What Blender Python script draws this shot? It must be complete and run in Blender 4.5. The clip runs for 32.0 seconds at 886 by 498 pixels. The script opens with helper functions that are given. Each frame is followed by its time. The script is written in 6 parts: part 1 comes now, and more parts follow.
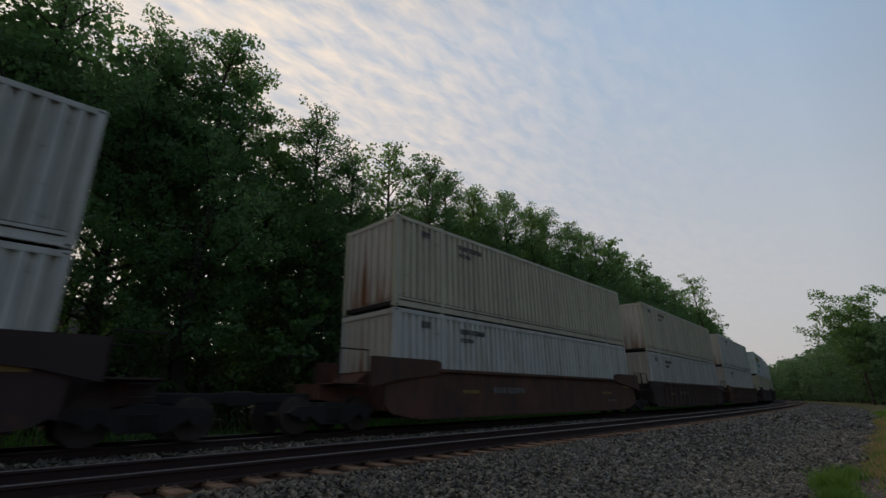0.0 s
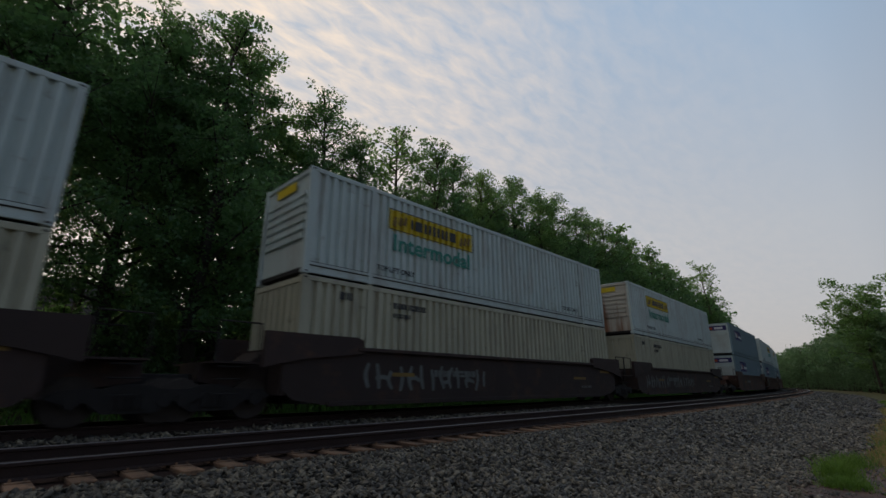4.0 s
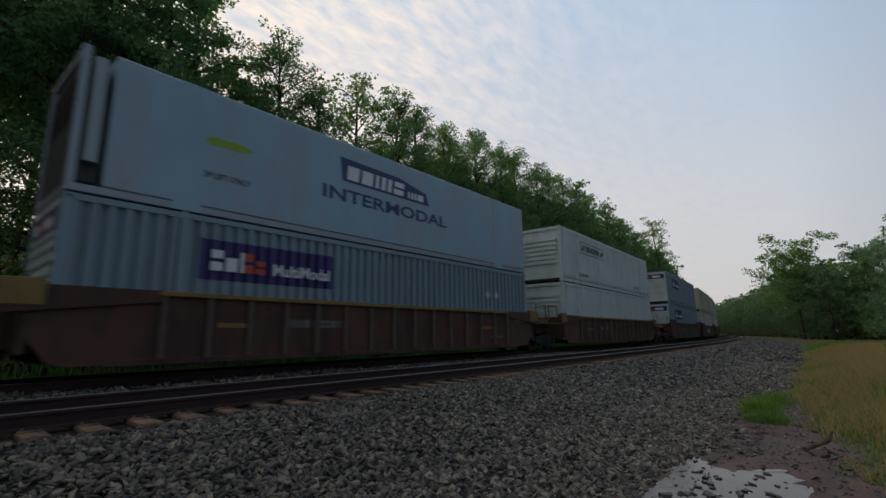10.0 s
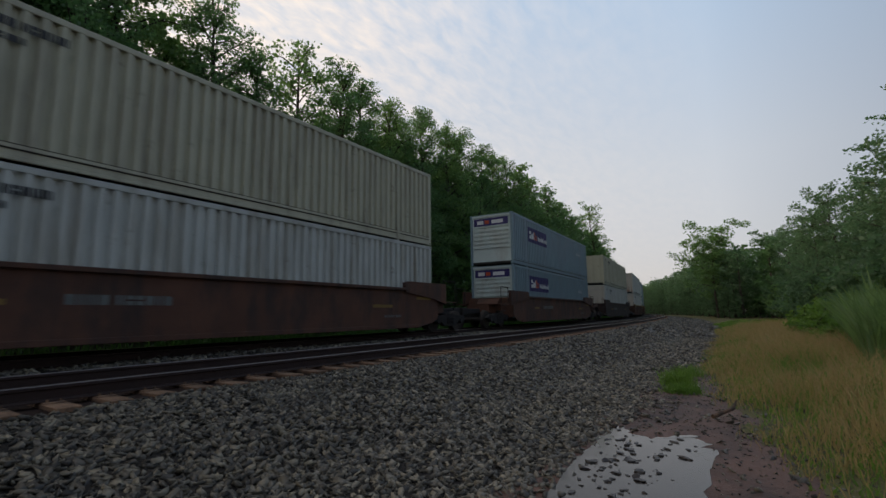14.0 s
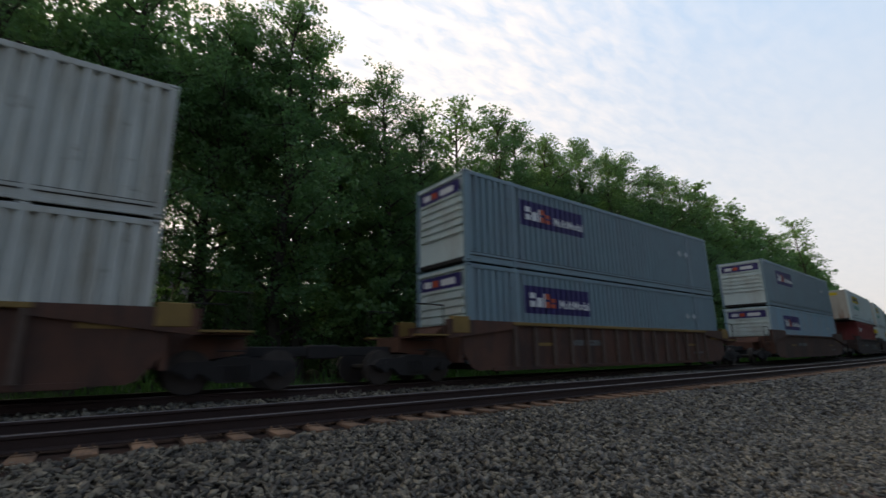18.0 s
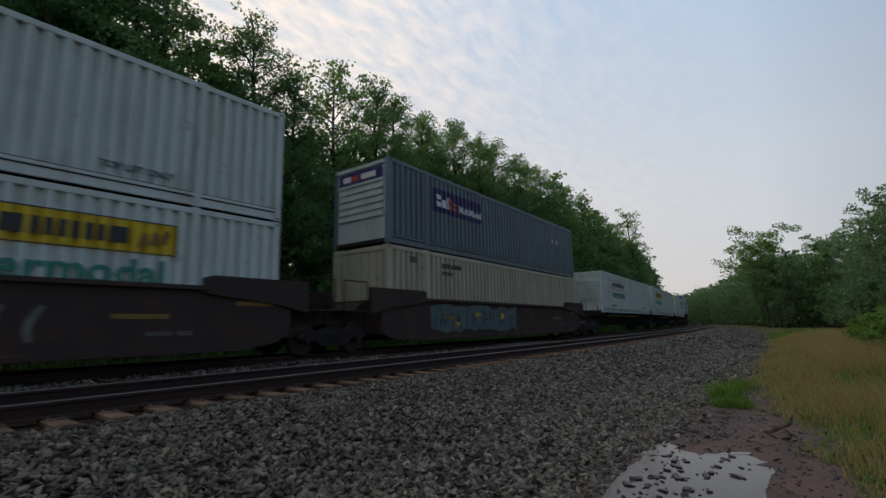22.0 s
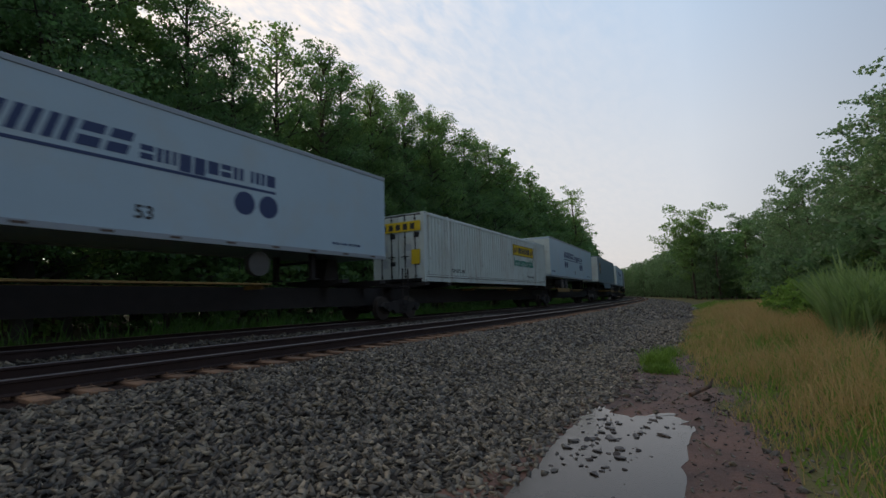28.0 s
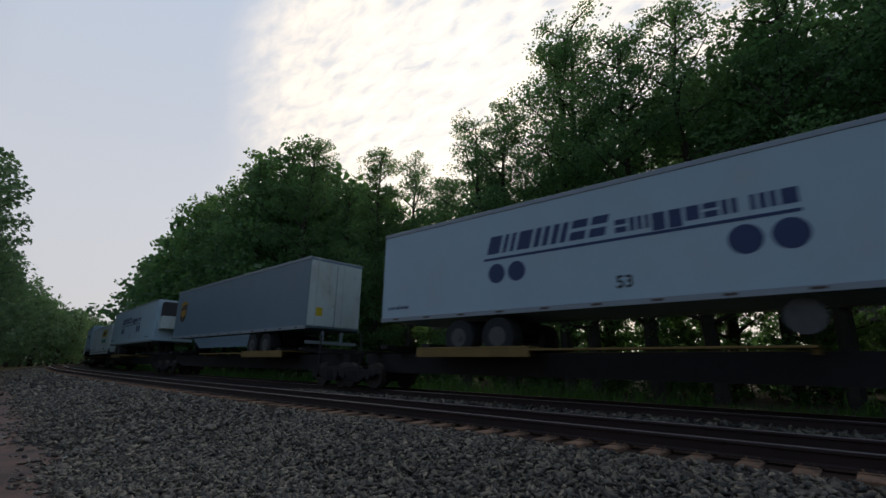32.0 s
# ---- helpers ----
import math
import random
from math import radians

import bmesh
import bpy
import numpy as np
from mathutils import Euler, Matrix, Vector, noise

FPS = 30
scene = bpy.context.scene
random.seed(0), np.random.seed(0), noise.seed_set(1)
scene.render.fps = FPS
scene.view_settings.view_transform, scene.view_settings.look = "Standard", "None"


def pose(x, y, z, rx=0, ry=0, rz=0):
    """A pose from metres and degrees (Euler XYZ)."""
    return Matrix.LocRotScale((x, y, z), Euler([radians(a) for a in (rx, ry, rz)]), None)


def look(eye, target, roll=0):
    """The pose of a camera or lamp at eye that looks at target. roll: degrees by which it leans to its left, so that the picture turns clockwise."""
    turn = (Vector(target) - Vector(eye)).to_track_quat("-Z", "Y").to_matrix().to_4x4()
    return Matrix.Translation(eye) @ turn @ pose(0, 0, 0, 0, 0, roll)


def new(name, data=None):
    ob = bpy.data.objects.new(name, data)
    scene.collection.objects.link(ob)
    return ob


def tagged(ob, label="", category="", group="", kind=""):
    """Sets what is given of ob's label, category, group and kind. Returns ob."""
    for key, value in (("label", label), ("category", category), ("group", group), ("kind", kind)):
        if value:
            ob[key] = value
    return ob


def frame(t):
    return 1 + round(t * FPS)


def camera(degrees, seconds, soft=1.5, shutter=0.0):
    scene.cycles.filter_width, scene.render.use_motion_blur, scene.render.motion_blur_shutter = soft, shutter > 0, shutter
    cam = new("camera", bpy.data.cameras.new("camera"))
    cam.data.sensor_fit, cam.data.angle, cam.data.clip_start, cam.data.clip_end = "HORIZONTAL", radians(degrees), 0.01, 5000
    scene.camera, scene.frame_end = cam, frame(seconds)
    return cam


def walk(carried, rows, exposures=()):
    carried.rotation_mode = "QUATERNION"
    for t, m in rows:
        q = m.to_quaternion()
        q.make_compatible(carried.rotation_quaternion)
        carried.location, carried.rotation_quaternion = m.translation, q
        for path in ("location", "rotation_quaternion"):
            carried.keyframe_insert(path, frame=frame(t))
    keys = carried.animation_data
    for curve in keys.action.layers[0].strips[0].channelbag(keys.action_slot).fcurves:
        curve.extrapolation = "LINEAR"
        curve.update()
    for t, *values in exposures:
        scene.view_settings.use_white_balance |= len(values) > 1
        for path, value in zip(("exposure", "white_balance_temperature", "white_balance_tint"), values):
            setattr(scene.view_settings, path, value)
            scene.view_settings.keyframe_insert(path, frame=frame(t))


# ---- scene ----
cam = camera(87.53, 32.0, shutter=0.15)
PATH = [
    (0, pose(0, 0, 1.5, 108.28, 0.76, -45.07)),
    (0.5, pose(0, 0, 1.5, 107.50, 0.79, -48.09)),
    (1, pose(0, 0, 1.5, 106.91, 0.70, -50.45)),
    (1.5, pose(0, 0, 1.5, 106.50, 0.68, -51.51)),
    (2, pose(0, 0, 1.5, 105.96, 0.64, -51.47)),
    (2.5, pose(0, 0, 1.5, 105.98, 0.56, -50.29)),
    (4.5, pose(0, 0, 1.5, 106.97, -0.57, -36.74)),
    (5, pose(0, 0, 1.5, 106.23, -0.56, -18.16)),
    (5.3, pose(0, 0, 1.5, 104.84, -0.01, -3.32)),
    (5.5, pose(0, 0, 1.5, 104.54, -0.54, 6.59)),
    (6, pose(0, 0, 1.5, 103.39, -0.81, 32.17)),
    (6.5, pose(0, 0, 1.5, 101.63, -0.78, 40.44)),
    (7, pose(0, 0, 1.5, 100.37, -0.67, 43.56)),
    (7.5, pose(0, 0, 1.5, 101.70, -0.50, 39.85)),
    (8, pose(0, 0, 1.5, 102.80, 0.33, 17.36)),
    (8.2, pose(0, 0, 1.5, 102.17, 1.29, 3.25)),
    (8.5, pose(0, 0, 1.5, 101.95, 1.02, -20.28)),
    (9, pose(0, 0, 1.5, 101.85, 0.76, -39.93)),
    (9.5, pose(0, 0, 1.5, 101.31, 0.80, -44.97)),
    (10, pose(0, 0, 1.5, 100.68, 0.75, -49.04)),
    (10.5, pose(0, 0, 1.5, 99.99, 0.76, -51.91)),
    (11, pose(0, 0, 1.5, 99.35, 0.72, -54.03)),
    (11.5, pose(0, 0, 1.5, 98.89, 0.70, -55.66)),
    (12, pose(0, 0, 1.5, 98.51, 0.73, -56.77)),
    (12.5, pose(0, 0, 1.5, 98.25, 0.76, -57.41)),
    (13, pose(0, 0, 1.5, 98.06, 0.85, -57.87)),
    (13.5, pose(0, 0, 1.5, 97.91, 0.91, -58.20)),
    (14, pose(0, 0, 1.5, 98.02, 0.73, -56.10)),
    (14.5, pose(0, 0, 1.5, 99.42, 0.07, -41.73)),
    (15, pose(0, 0, 1.5, 100.69, -0.25, -13.18)),
    (15.5, pose(0, 0, 1.5, 102.99, -1.75, 20.01)),
    (17.5, pose(0, 0, 1.5, 103.17, 0.76, -12.45)),
    (18, pose(0, 0, 1.5, 102.93, 0.84, -35.86)),
    (18.5, pose(0, 0, 1.5, 102.50, 0.82, -43.03)),
    (19, pose(0, 0, 1.5, 102.18, 0.76, -45.42)),
    (19.5, pose(0, 0, 1.5, 101.89, 0.78, -47.02)),
    (20, pose(0, 0, 1.5, 101.67, 0.81, -47.78)),
    (20.5, pose(0, 0, 1.5, 101.10, 0.75, -48.32)),
    (21, pose(0, 0, 1.5, 100.36, 0.79, -48.97)),
    (21.5, pose(0, 0, 1.5, 99.95, 0.96, -50.14)),
    (22, pose(0, 0, 1.5, 99.46, 1.06, -51.75)),
    (22.5, pose(0, 0, 1.5, 99.35, 1.27, -52.82)),
    (23, pose(0, 0, 1.5, 98.85, 1.31, -53.84)),
    (23.5, pose(0, 0, 1.5, 98.06, 1.37, -55.08)),
    (24, pose(0, 0, 1.5, 97.61, 1.41, -56.26)),
    (24.5, pose(0, 0, 1.5, 97.27, 1.45, -56.79)),
    (25, pose(0, 0, 1.5, 96.97, 1.41, -57.18)),
    (25.5, pose(0, 0, 1.5, 96.73, 1.43, -57.69)),
    (27.5, pose(0, 0, 1.5, 96.10, 1.54, -58.55)),
    (28, pose(0, 0, 1.5, 96.19, 1.54, -58.04)),
    (28.5, pose(0, 0, 1.5, 96.18, 1.53, -57.68)),
    (29, pose(0, 0, 1.5, 96.07, 1.54, -57.04)),
    (29.5, pose(0, 0, 1.5, 97.28, 1.27, -46.24)),
    (29.8, pose(0, 0, 1.5, 98.45, 0.24, -35.11)),
    (30, pose(0, 0, 1.5, 99.70, 0.16, -21.61)),
    (30.3, pose(0, 0, 1.5, 101.55, 0.26, 4.64)),
    (30.5, pose(0, 0, 1.5, 103.80, -0.97, 23.12)),
    (31, pose(0, 0, 1.5, 103.46, -0.99, 36.53)),
    (31.5, pose(0, 0, 1.5, 102.94, -1.05, 40.62)),
    (32, pose(0, 0, 1.5, 104.55, -1.26, 40.57)),
]
EXPOSURES = [(0.0, 0.12, 7750, 8.5), (1.0, 0.12, 7750, 8.5), (2.0, 0.15, 7750, 8.5), (4.5, 0.05, 7750, 8.5), (6.0, -0.30, 7150, 8.5), (7.0, 0.08, 7150, 8.5), (7.5, 0.12, 7150, 8.5), (8.3, 0.20, 7150, 8.5), (9.0, 0.80, 7750, 8.5), (10.0, 0.40, 7750, 8.5), (11.0, 0.32, 7750, 8.5), (13.0, 0.50, 7750, 8.5), (15.0, 0.42, 7750, 8.5), (17.5, 0.74, 7750, 8.5), (18.2, 0.76, 7750, 8.5), (19.0, 0.50, 7750, 8.5), (21.0, 0.42, 7750, 8.5), (24.0, 0.60, 7750, 8.5), (29.0, 0.60, 7750, 8.5), (30.0, 0.55, 7750, 8.5), (31.0, 0.30, 7150, 8.5), (32.0, 0.22, 7150, 8.5)]
walk(cam, PATH, exposures=EXPOSURES)

# ---- world and light ----
SUN_AZ, SUN_EL = -38.0, 14.0            # degrees, clockwise from +y; low sun behind the wood
world = bpy.data.worlds.new("sky")
scene.world = world
world.use_nodes = True


def node(nt, kind, **inputs):
    n = nt.nodes.new(kind)
    for k, v in inputs.items():
        if isinstance(v, bpy.types.NodeSocket):
            nt.links.new(v, n.inputs[k.replace("_", " ")])
        else:
            n.inputs[k.replace("_", " ")].default_value = v
    return n


def ramp(nt, fac, stops):
    r = nt.nodes.new("ShaderNodeValToRGB")
    while len(r.color_ramp.elements) < len(stops):
        r.color_ramp.elements.new(0.5)
    for e, (p, c) in zip(r.color_ramp.elements, stops):
        e.position = p
        e.color = (c, c, c, 1) if isinstance(c, (int, float)) else (*c, 1)
    nt.links.new(fac, r.inputs["Fac"])
    return r.outputs["Color"]


def math_node(nt, op, a, b=0.0, clamp=False):
    n = nt.nodes.new("ShaderNodeMath")
    n.operation = op
    n.use_clamp = clamp
    for i, v in enumerate((a, b)):
        if isinstance(v, bpy.types.NodeSocket):
            nt.links.new(v, n.inputs[i])
        else:
            n.inputs[i].default_value = v
    return n.outputs[0]


def mix(nt, fac, a, b, blend="MIX"):
    n = nt.nodes.new("ShaderNodeMix")
    n.data_type = "RGBA"
    n.blend_type = blend
    for i, v in ((0, fac), (6, a), (7, b)):
        if isinstance(v, bpy.types.NodeSocket):
            nt.links.new(v, n.inputs[i])
        else:
            n.inputs[i].default_value = v if i == 0 else (*v, 1) if len(v) == 3 else v
    return n.outputs[2]


def build_sky():
    nt = world.node_tree
    nt.nodes.clear()
    sky = nt.nodes.new("ShaderNodeTexSky")
    sky.sky_type = "NISHITA"
    sky.sun_disc = False
    sky.sun_elevation = radians(SUN_EL)
    sky.sun_rotation = radians(SUN_AZ)
    sky.dust_density, sky.ozone_density, sky.air_density = 2.2, 1.5, 1.0
    base = mix(nt, 1.0, sky.outputs[0], (SKY, SKY, SKY), "MULTIPLY")
    base = mix(nt, 0.62, base, (0.40, 0.50, 0.70))
    tc = nt.nodes.new("ShaderNodeTexCoord")
    sep = node(nt, "ShaderNodeSeparateXYZ", Vector=tc.outputs["Generated"])
    up = math_node(nt, "MAXIMUM", sep.outputs["Z"], 0.04)
    # a flat sheet of small cloud overhead: the way divided by its height
    px = math_node(nt, "DIVIDE", sep.outputs["X"], math_node(nt, "ADD", up, 0.12))
    py = math_node(nt, "DIVIDE", sep.outputs["Y"], math_node(nt, "ADD", up, 0.12))
    sheet = node(nt, "ShaderNodeCombineXYZ", X=px, Y=py, Z=0.0)
    mp = nt.nodes.new("ShaderNodeMapping")
    mp.inputs["Rotation"].default_value = (0, 0, radians(35))
    mp.inputs["Scale"].default_value = (1.0, 2.3, 1.0)
    nt.links.new(sheet.outputs[0], mp.inputs["Vector"])
    fine = node(nt, "ShaderNodeTexNoise", Vector=mp.outputs[0], Scale=9.0, Detail=5.0, Roughness=0.58, Distortion=0.35)
    broad = node(nt, "ShaderNodeTexNoise", Vector=sheet.outputs[0], Scale=0.75, Detail=3.0, Roughness=0.5)
    # the cloud covers the middle of the view and ends sharply to the left
    way = math_node(nt, "ARCTAN2", sep.outputs["X"], sep.outputs["Y"])
    way = math_node(nt, "ADD", math_node(nt, "MULTIPLY", way, 1 / math.tau), 0.5)
    way = math_node(nt, "ADD", way, math_node(nt, "MULTIPLY", math_node(nt, "SUBTRACT", broad.outputs["Fac"], 0.5), 0.05))
    cover = ramp(nt, way, [(0.5 - 68 / 360, 0.0), (0.5 - 59 / 360, 0.9), (0.5 - 30 / 360, 1.0), (0.5 + 22 / 360, 1.0), (0.5 + 46 / 360, 0.70), (0.5 + 66 / 360, 0.22), (0.5 + 90 / 360, 0.0)])
    puffs = ramp(nt, fine.outputs["Fac"], [(0.30, 0.15), (0.68, 1.0)])
    mask = math_node(nt, "MULTIPLY", cover, math_node(nt, "ADD", math_node(nt, "MULTIPLY", puffs, 0.76), 0.18), clamp=True)
    # brighter and warmer towards the low sun
    sv = Vector((math.sin(radians(SUN_AZ)) * math.cos(radians(30)), math.cos(radians(SUN_AZ)) * math.cos(radians(30)), math.sin(radians(30))))
    dot = nt.nodes.new("ShaderNodeVectorMath")
    dot.operation = "DOT_PRODUCT"
    nt.links.new(tc.outputs["Generated"], dot.inputs[0])
    dot.inputs[1].default_value = sv
    glow = ramp(nt, dot.outputs["Value"], [(0.30, (0.78, 0.71, 0.70)), (0.84, (0.88, 0.80, 0.76)), (0.985, (1.25, 1.14, 1.02))])
    low = ramp(nt, sep.outputs["Z"], [(0.0, (0.46, 0.43, 0.46)), (0.28, (0.46, 0.51, 0.62)), (0.65, (0.26, 0.465, 0.79))])
    clear = mix(nt, 0.55, base, low)
    # a thin even veil lies over the clear sky to the left
    veil = ramp(nt, way, [(0.5 - 150 / 360, 0.0), (0.5 - 100 / 360, 0.5), (0.5 - 55 / 360, 0.5), (0.5 - 20 / 360, 0.0)])
    clear = mix(nt, veil, clear, (0.565, 0.585, 0.67))
    col = mix(nt, mask, clear, glow)
    # the clear sky deepens overhead and away from the low sun
    back = ramp(nt, math_node(nt, "ADD", math_node(nt, "MULTIPLY", sep.outputs["Y"], 0.5), 0.5), [(0.28, (0.46, 0.50, 0.56)), (0.52, (1, 1, 1))])
    top = ramp(nt, sep.outputs["Z"], [(0.68, (1, 1, 1)), (0.95, (0.60, 0.62, 0.66))])
    col = mix(nt, 1.0, mix(nt, 1.0, col, back, "MULTIPLY"), top, "MULTIPLY")
    bg = node(nt, "ShaderNodeBackground", Color=col, Strength=1.0)
    out = nt.nodes.new("ShaderNodeOutputWorld")
    nt.links.new(bg.outputs[0], out.inputs["Surface"])


SKY = 0.10
build_sky()
sun = new("sun", bpy.data.lights.new("sun", "SUN"))
sun.data.energy, sun.data.angle, sun.data.color = 0.9, radians(12), (1.0, 0.86, 0.70)
sun.matrix_world = look((0, 0, 30), (-math.sin(radians(SUN_AZ)) * 60, -math.cos(radians(SUN_AZ)) * 60, 30 - 60 * math.tan(radians(SUN_EL))))


# ---- materials ----
def material(name, base, rough=0.7, metal=0.0, spread=0.25, scale=3.0, grain=40.0, bump=0.02, dirt=None, dirt_at=(0.45, 0.7), dirt_scale=(1, 1, 1), per=0.0, scuff=None, low=0.0):
    """A surface with variation at two scales, an optional second colour for dirt or rust, and fine relief."""
    m = bpy.data.materials.new(name)
    m.use_nodes = True
    nt = m.node_tree
    p = nt.nodes["Principled BSDF"]
    tc = nt.nodes.new("ShaderNodeTexCoord")
    co = tc.outputs["Object"]
    big = node(nt, "ShaderNodeTexNoise", Vector=co, Scale=scale, Detail=4.0, Roughness=0.6)
    small = node(nt, "ShaderNodeTexNoise", Vector=co, Scale=grain, Detail=3.0, Roughness=0.7)
    both = math_node(nt, "ADD", math_node(nt, "MULTIPLY", big.outputs["Fac"], 0.65), math_node(nt, "MULTIPLY", small.outputs["Fac"], 0.35))
    lo, hi = [tuple(c * k for c in base) for k in (1 - spread, 1 + spread)]
    col = ramp(nt, both, [(0.3, lo), (0.7, hi)])
    if dirt:
        mp = nt.nodes.new("ShaderNodeMapping")
        mp.inputs["Scale"].default_value = dirt_scale
        nt.links.new(co, mp.inputs["Vector"])
        dn = node(nt, "ShaderNodeTexNoise", Vector=mp.outputs[0], Scale=1.0, Detail=6.0, Roughness=0.65)
        amount = dn.outputs["Fac"]
        if low:                                            # rust that creeps up from the bottom edge
            zz = node(nt, "ShaderNodeSeparateXYZ", Vector=co).outputs["Z"]
            amount = math_node(nt, "ADD", amount, math_node(nt, "MULTIPLY", math_node(nt, "SUBTRACT", 1.3, zz), low))
        col = mix(nt, ramp(nt, amount, [(dirt_at[0], 0.0), (dirt_at[1], 1.0)]), col, dirt)
    if scuff:                                              # sparse dark rubbed marks
        mp = nt.nodes.new("ShaderNodeMapping")
        mp.inputs["Scale"].default_value = (1.1, 1.1, 1.6)
        nt.links.new(co, mp.inputs["Vector"])
        sn = node(nt, "ShaderNodeTexNoise", Vector=mp.outputs[0], Scale=1.6, Detail=7.0, Roughness=0.72)
        col = mix(nt, ramp(nt, sn.outputs["Fac"], [(0.60, 0.0), (0.68, 0.75)]), col, scuff)
    if per:
        info = nt.nodes.new("ShaderNodeObjectInfo")
        col = mix(nt, 1.0, col, ramp(nt, info.outputs["Random"], [(0.0, 1 - per), (1.0, 1 + per)]), "MULTIPLY")
    nt.links.new(col, p.inputs["Base Color"])
    p.inputs["Metallic"].default_value = metal
    nt.links.new(math_node(nt, "ADD", math_node(nt, "MULTIPLY", small.outputs["Fac"], 0.25), rough - 0.12, clamp=True), p.inputs["Roughness"])
    if bump:
        b = node(nt, "ShaderNodeBump", Height=small.outputs["Fac"], Strength=0.6, Distance=bump)
        nt.links.new(b.outputs["Normal"], p.inputs["Normal"])
    return m


def leaf_material(name, dark, light, back):
    m = bpy.data.materials.new(name)
    m.use_nodes = True
    nt = m.node_tree
    p = nt.nodes["Principled BSDF"]
    geo = nt.nodes.new("ShaderNodeNewGeometry")
    info = nt.nodes.new("ShaderNodeObjectInfo")
    tc = nt.nodes.new("ShaderNodeTexCoord")
    clump = node(nt, "ShaderNodeTexNoise", Vector=tc.outputs["Object"], Scale=0.45, Detail=3.0)
    f = math_node(nt, "ADD", math_node(nt, "MULTIPLY", geo.outputs["Random Per Island"], 0.5), math_node(nt, "MULTIPLY", clump.outputs["Fac"], 0.6))
    col = ramp(nt, f, [(0.25, dark), (0.8, light)])
    col = mix(nt, 1.0, col, ramp(nt, info.outputs["Random"], [(0.0, (0.78, 0.82, 0.88)), (1.0, (1.14, 1.12, 0.95))]), "MULTIPLY")
    nt.links.new(col, p.inputs["Base Color"])
    p.inputs["Roughness"].default_value = 0.55
    out = nt.nodes["Material Output"]
    tr = node(nt, "ShaderNodeBsdfTranslucent", Color=(*back, 1))
    ms = node(nt, "ShaderNodeMixShader", Fac=0.48)
    nt.links.new(p.outputs[0], ms.inputs[1])
    nt.links.new(tr.outputs[0], ms.inputs[2])
    nt.links.new(ms.outputs[0], out.inputs["Surface"])
    return m


RUST = (0.11, 0.045, 0.02)
M = {}
M["white"] = material("white_paint", (0.50, 0.575, 0.55), 0.5, spread=0.10, scale=0.8, dirt=(0.36, 0.34, 0.30), dirt_at=(0.50, 0.78), dirt_scale=(1.5, 1, 0.35), bump=0.004, per=0.06, scuff=(0.3, 0.29, 0.26))
M["cream"] = material("cream_paint", (0.44, 0.42, 0.31), 0.55, spread=0.10, scale=0.8, dirt=(0.28, 0.25, 0.19), dirt_at=(0.48, 0.75), dirt_scale=(2.0, 1, 0.35), bump=0.004, per=0.06, scuff=(0.22, 0.2, 0.15))
M["offwhite"] = material("grimy_off_white_paint", (0.47, 0.485, 0.45), 0.55, spread=0.12, scale=0.8, dirt=(0.28, 0.25, 0.19), dirt_at=(0.48, 0.76), dirt_scale=(2.4, 1, 0.3), bump=0.004, per=0.08, scuff=(0.24, 0.22, 0.18))
M["rustwhite"] = material("rust_streaked_white_paint", (0.48, 0.44, 0.37), 0.6, spread=0.16, scale=0.8, dirt=(0.24, 0.10, 0.05), dirt_at=(0.46, 0.66), dirt_scale=(2.0, 2.6, 0.25), bump=0.004, low=0.075)
M["bluegrey"] = material("blue_grey_paint", (0.165, 0.25, 0.285), 0.5, spread=0.10, scale=0.7, dirt=(0.16, 0.20, 0.23), dirt_at=(0.48, 0.75), dirt_scale=(1.5, 1, 0.35), bump=0.004, per=0.08, scuff=(0.13, 0.16, 0.18))
M["darkgrey"] = material("dark_blue_grey_paint", (0.115, 0.165, 0.185), 0.5, spread=0.12, scale=0.7, dirt=(0.09, 0.11, 0.13), dirt_scale=(1.5, 1, 0.35), bump=0.004, scuff=(0.07, 0.085, 0.1))
M["slate"] = material("slate_blue_trailer_paint", (0.125, 0.195, 0.24), 0.42, spread=0.07, scale=0.5, dirt=(0.11, 0.165, 0.20), dirt_at=(0.5, 0.85), dirt_scale=(0.7, 1, 0.6), bump=0.003)
M["red"] = material("faded_red_paint", (0.21, 0.02, 0.02), 0.55, spread=0.15, scale=0.8, dirt=(0.13, 0.03, 0.02), dirt_scale=(1.5, 1, 0.4), bump=0.004)
M["silver"] = material("brushed_aluminium", (0.25, 0.285, 0.31), 0.5, metal=0.4, spread=0.08, scale=0.6, bump=0.003)
M["brown"] = material("brown_rail_paint", (0.088, 0.034, 0.019), 0.75, spread=0.35, scale=1.2, dirt=(0.028, 0.018, 0.015), dirt_at=(0.46, 0.70), dirt_scale=(1.6, 1, 0.5), per=0.15)
M["dark"] = material("dark_brown_rail_paint", (0.034, 0.018, 0.015), 0.75, spread=0.28, scale=1.2, dirt=RUST, dirt_at=(0.55, 0.8), dirt_scale=(0.9, 1, 1.2), per=0.2)
M["yellow"] = material("yellow_safety_paint", (0.62, 0.44, 0.02), 0.6, spread=0.15, scale=2.0, bump=0.003)
M["ochre"] = material("worn_yellow_paint", (0.20, 0.12, 0.03), 0.7, spread=0.25, scale=2.0, bump=0.003)
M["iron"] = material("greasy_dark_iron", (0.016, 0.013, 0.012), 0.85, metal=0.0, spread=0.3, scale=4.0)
M["wheel"] = material("worn_steel_wheel", (0.04, 0.03, 0.025), 0.65, metal=0.2, spread=0.3, scale=5.0)
M["rubber"] = material("black_tyre_rubber", (0.018, 0.018, 0.018), 0.85, spread=0.2, scale=6.0)
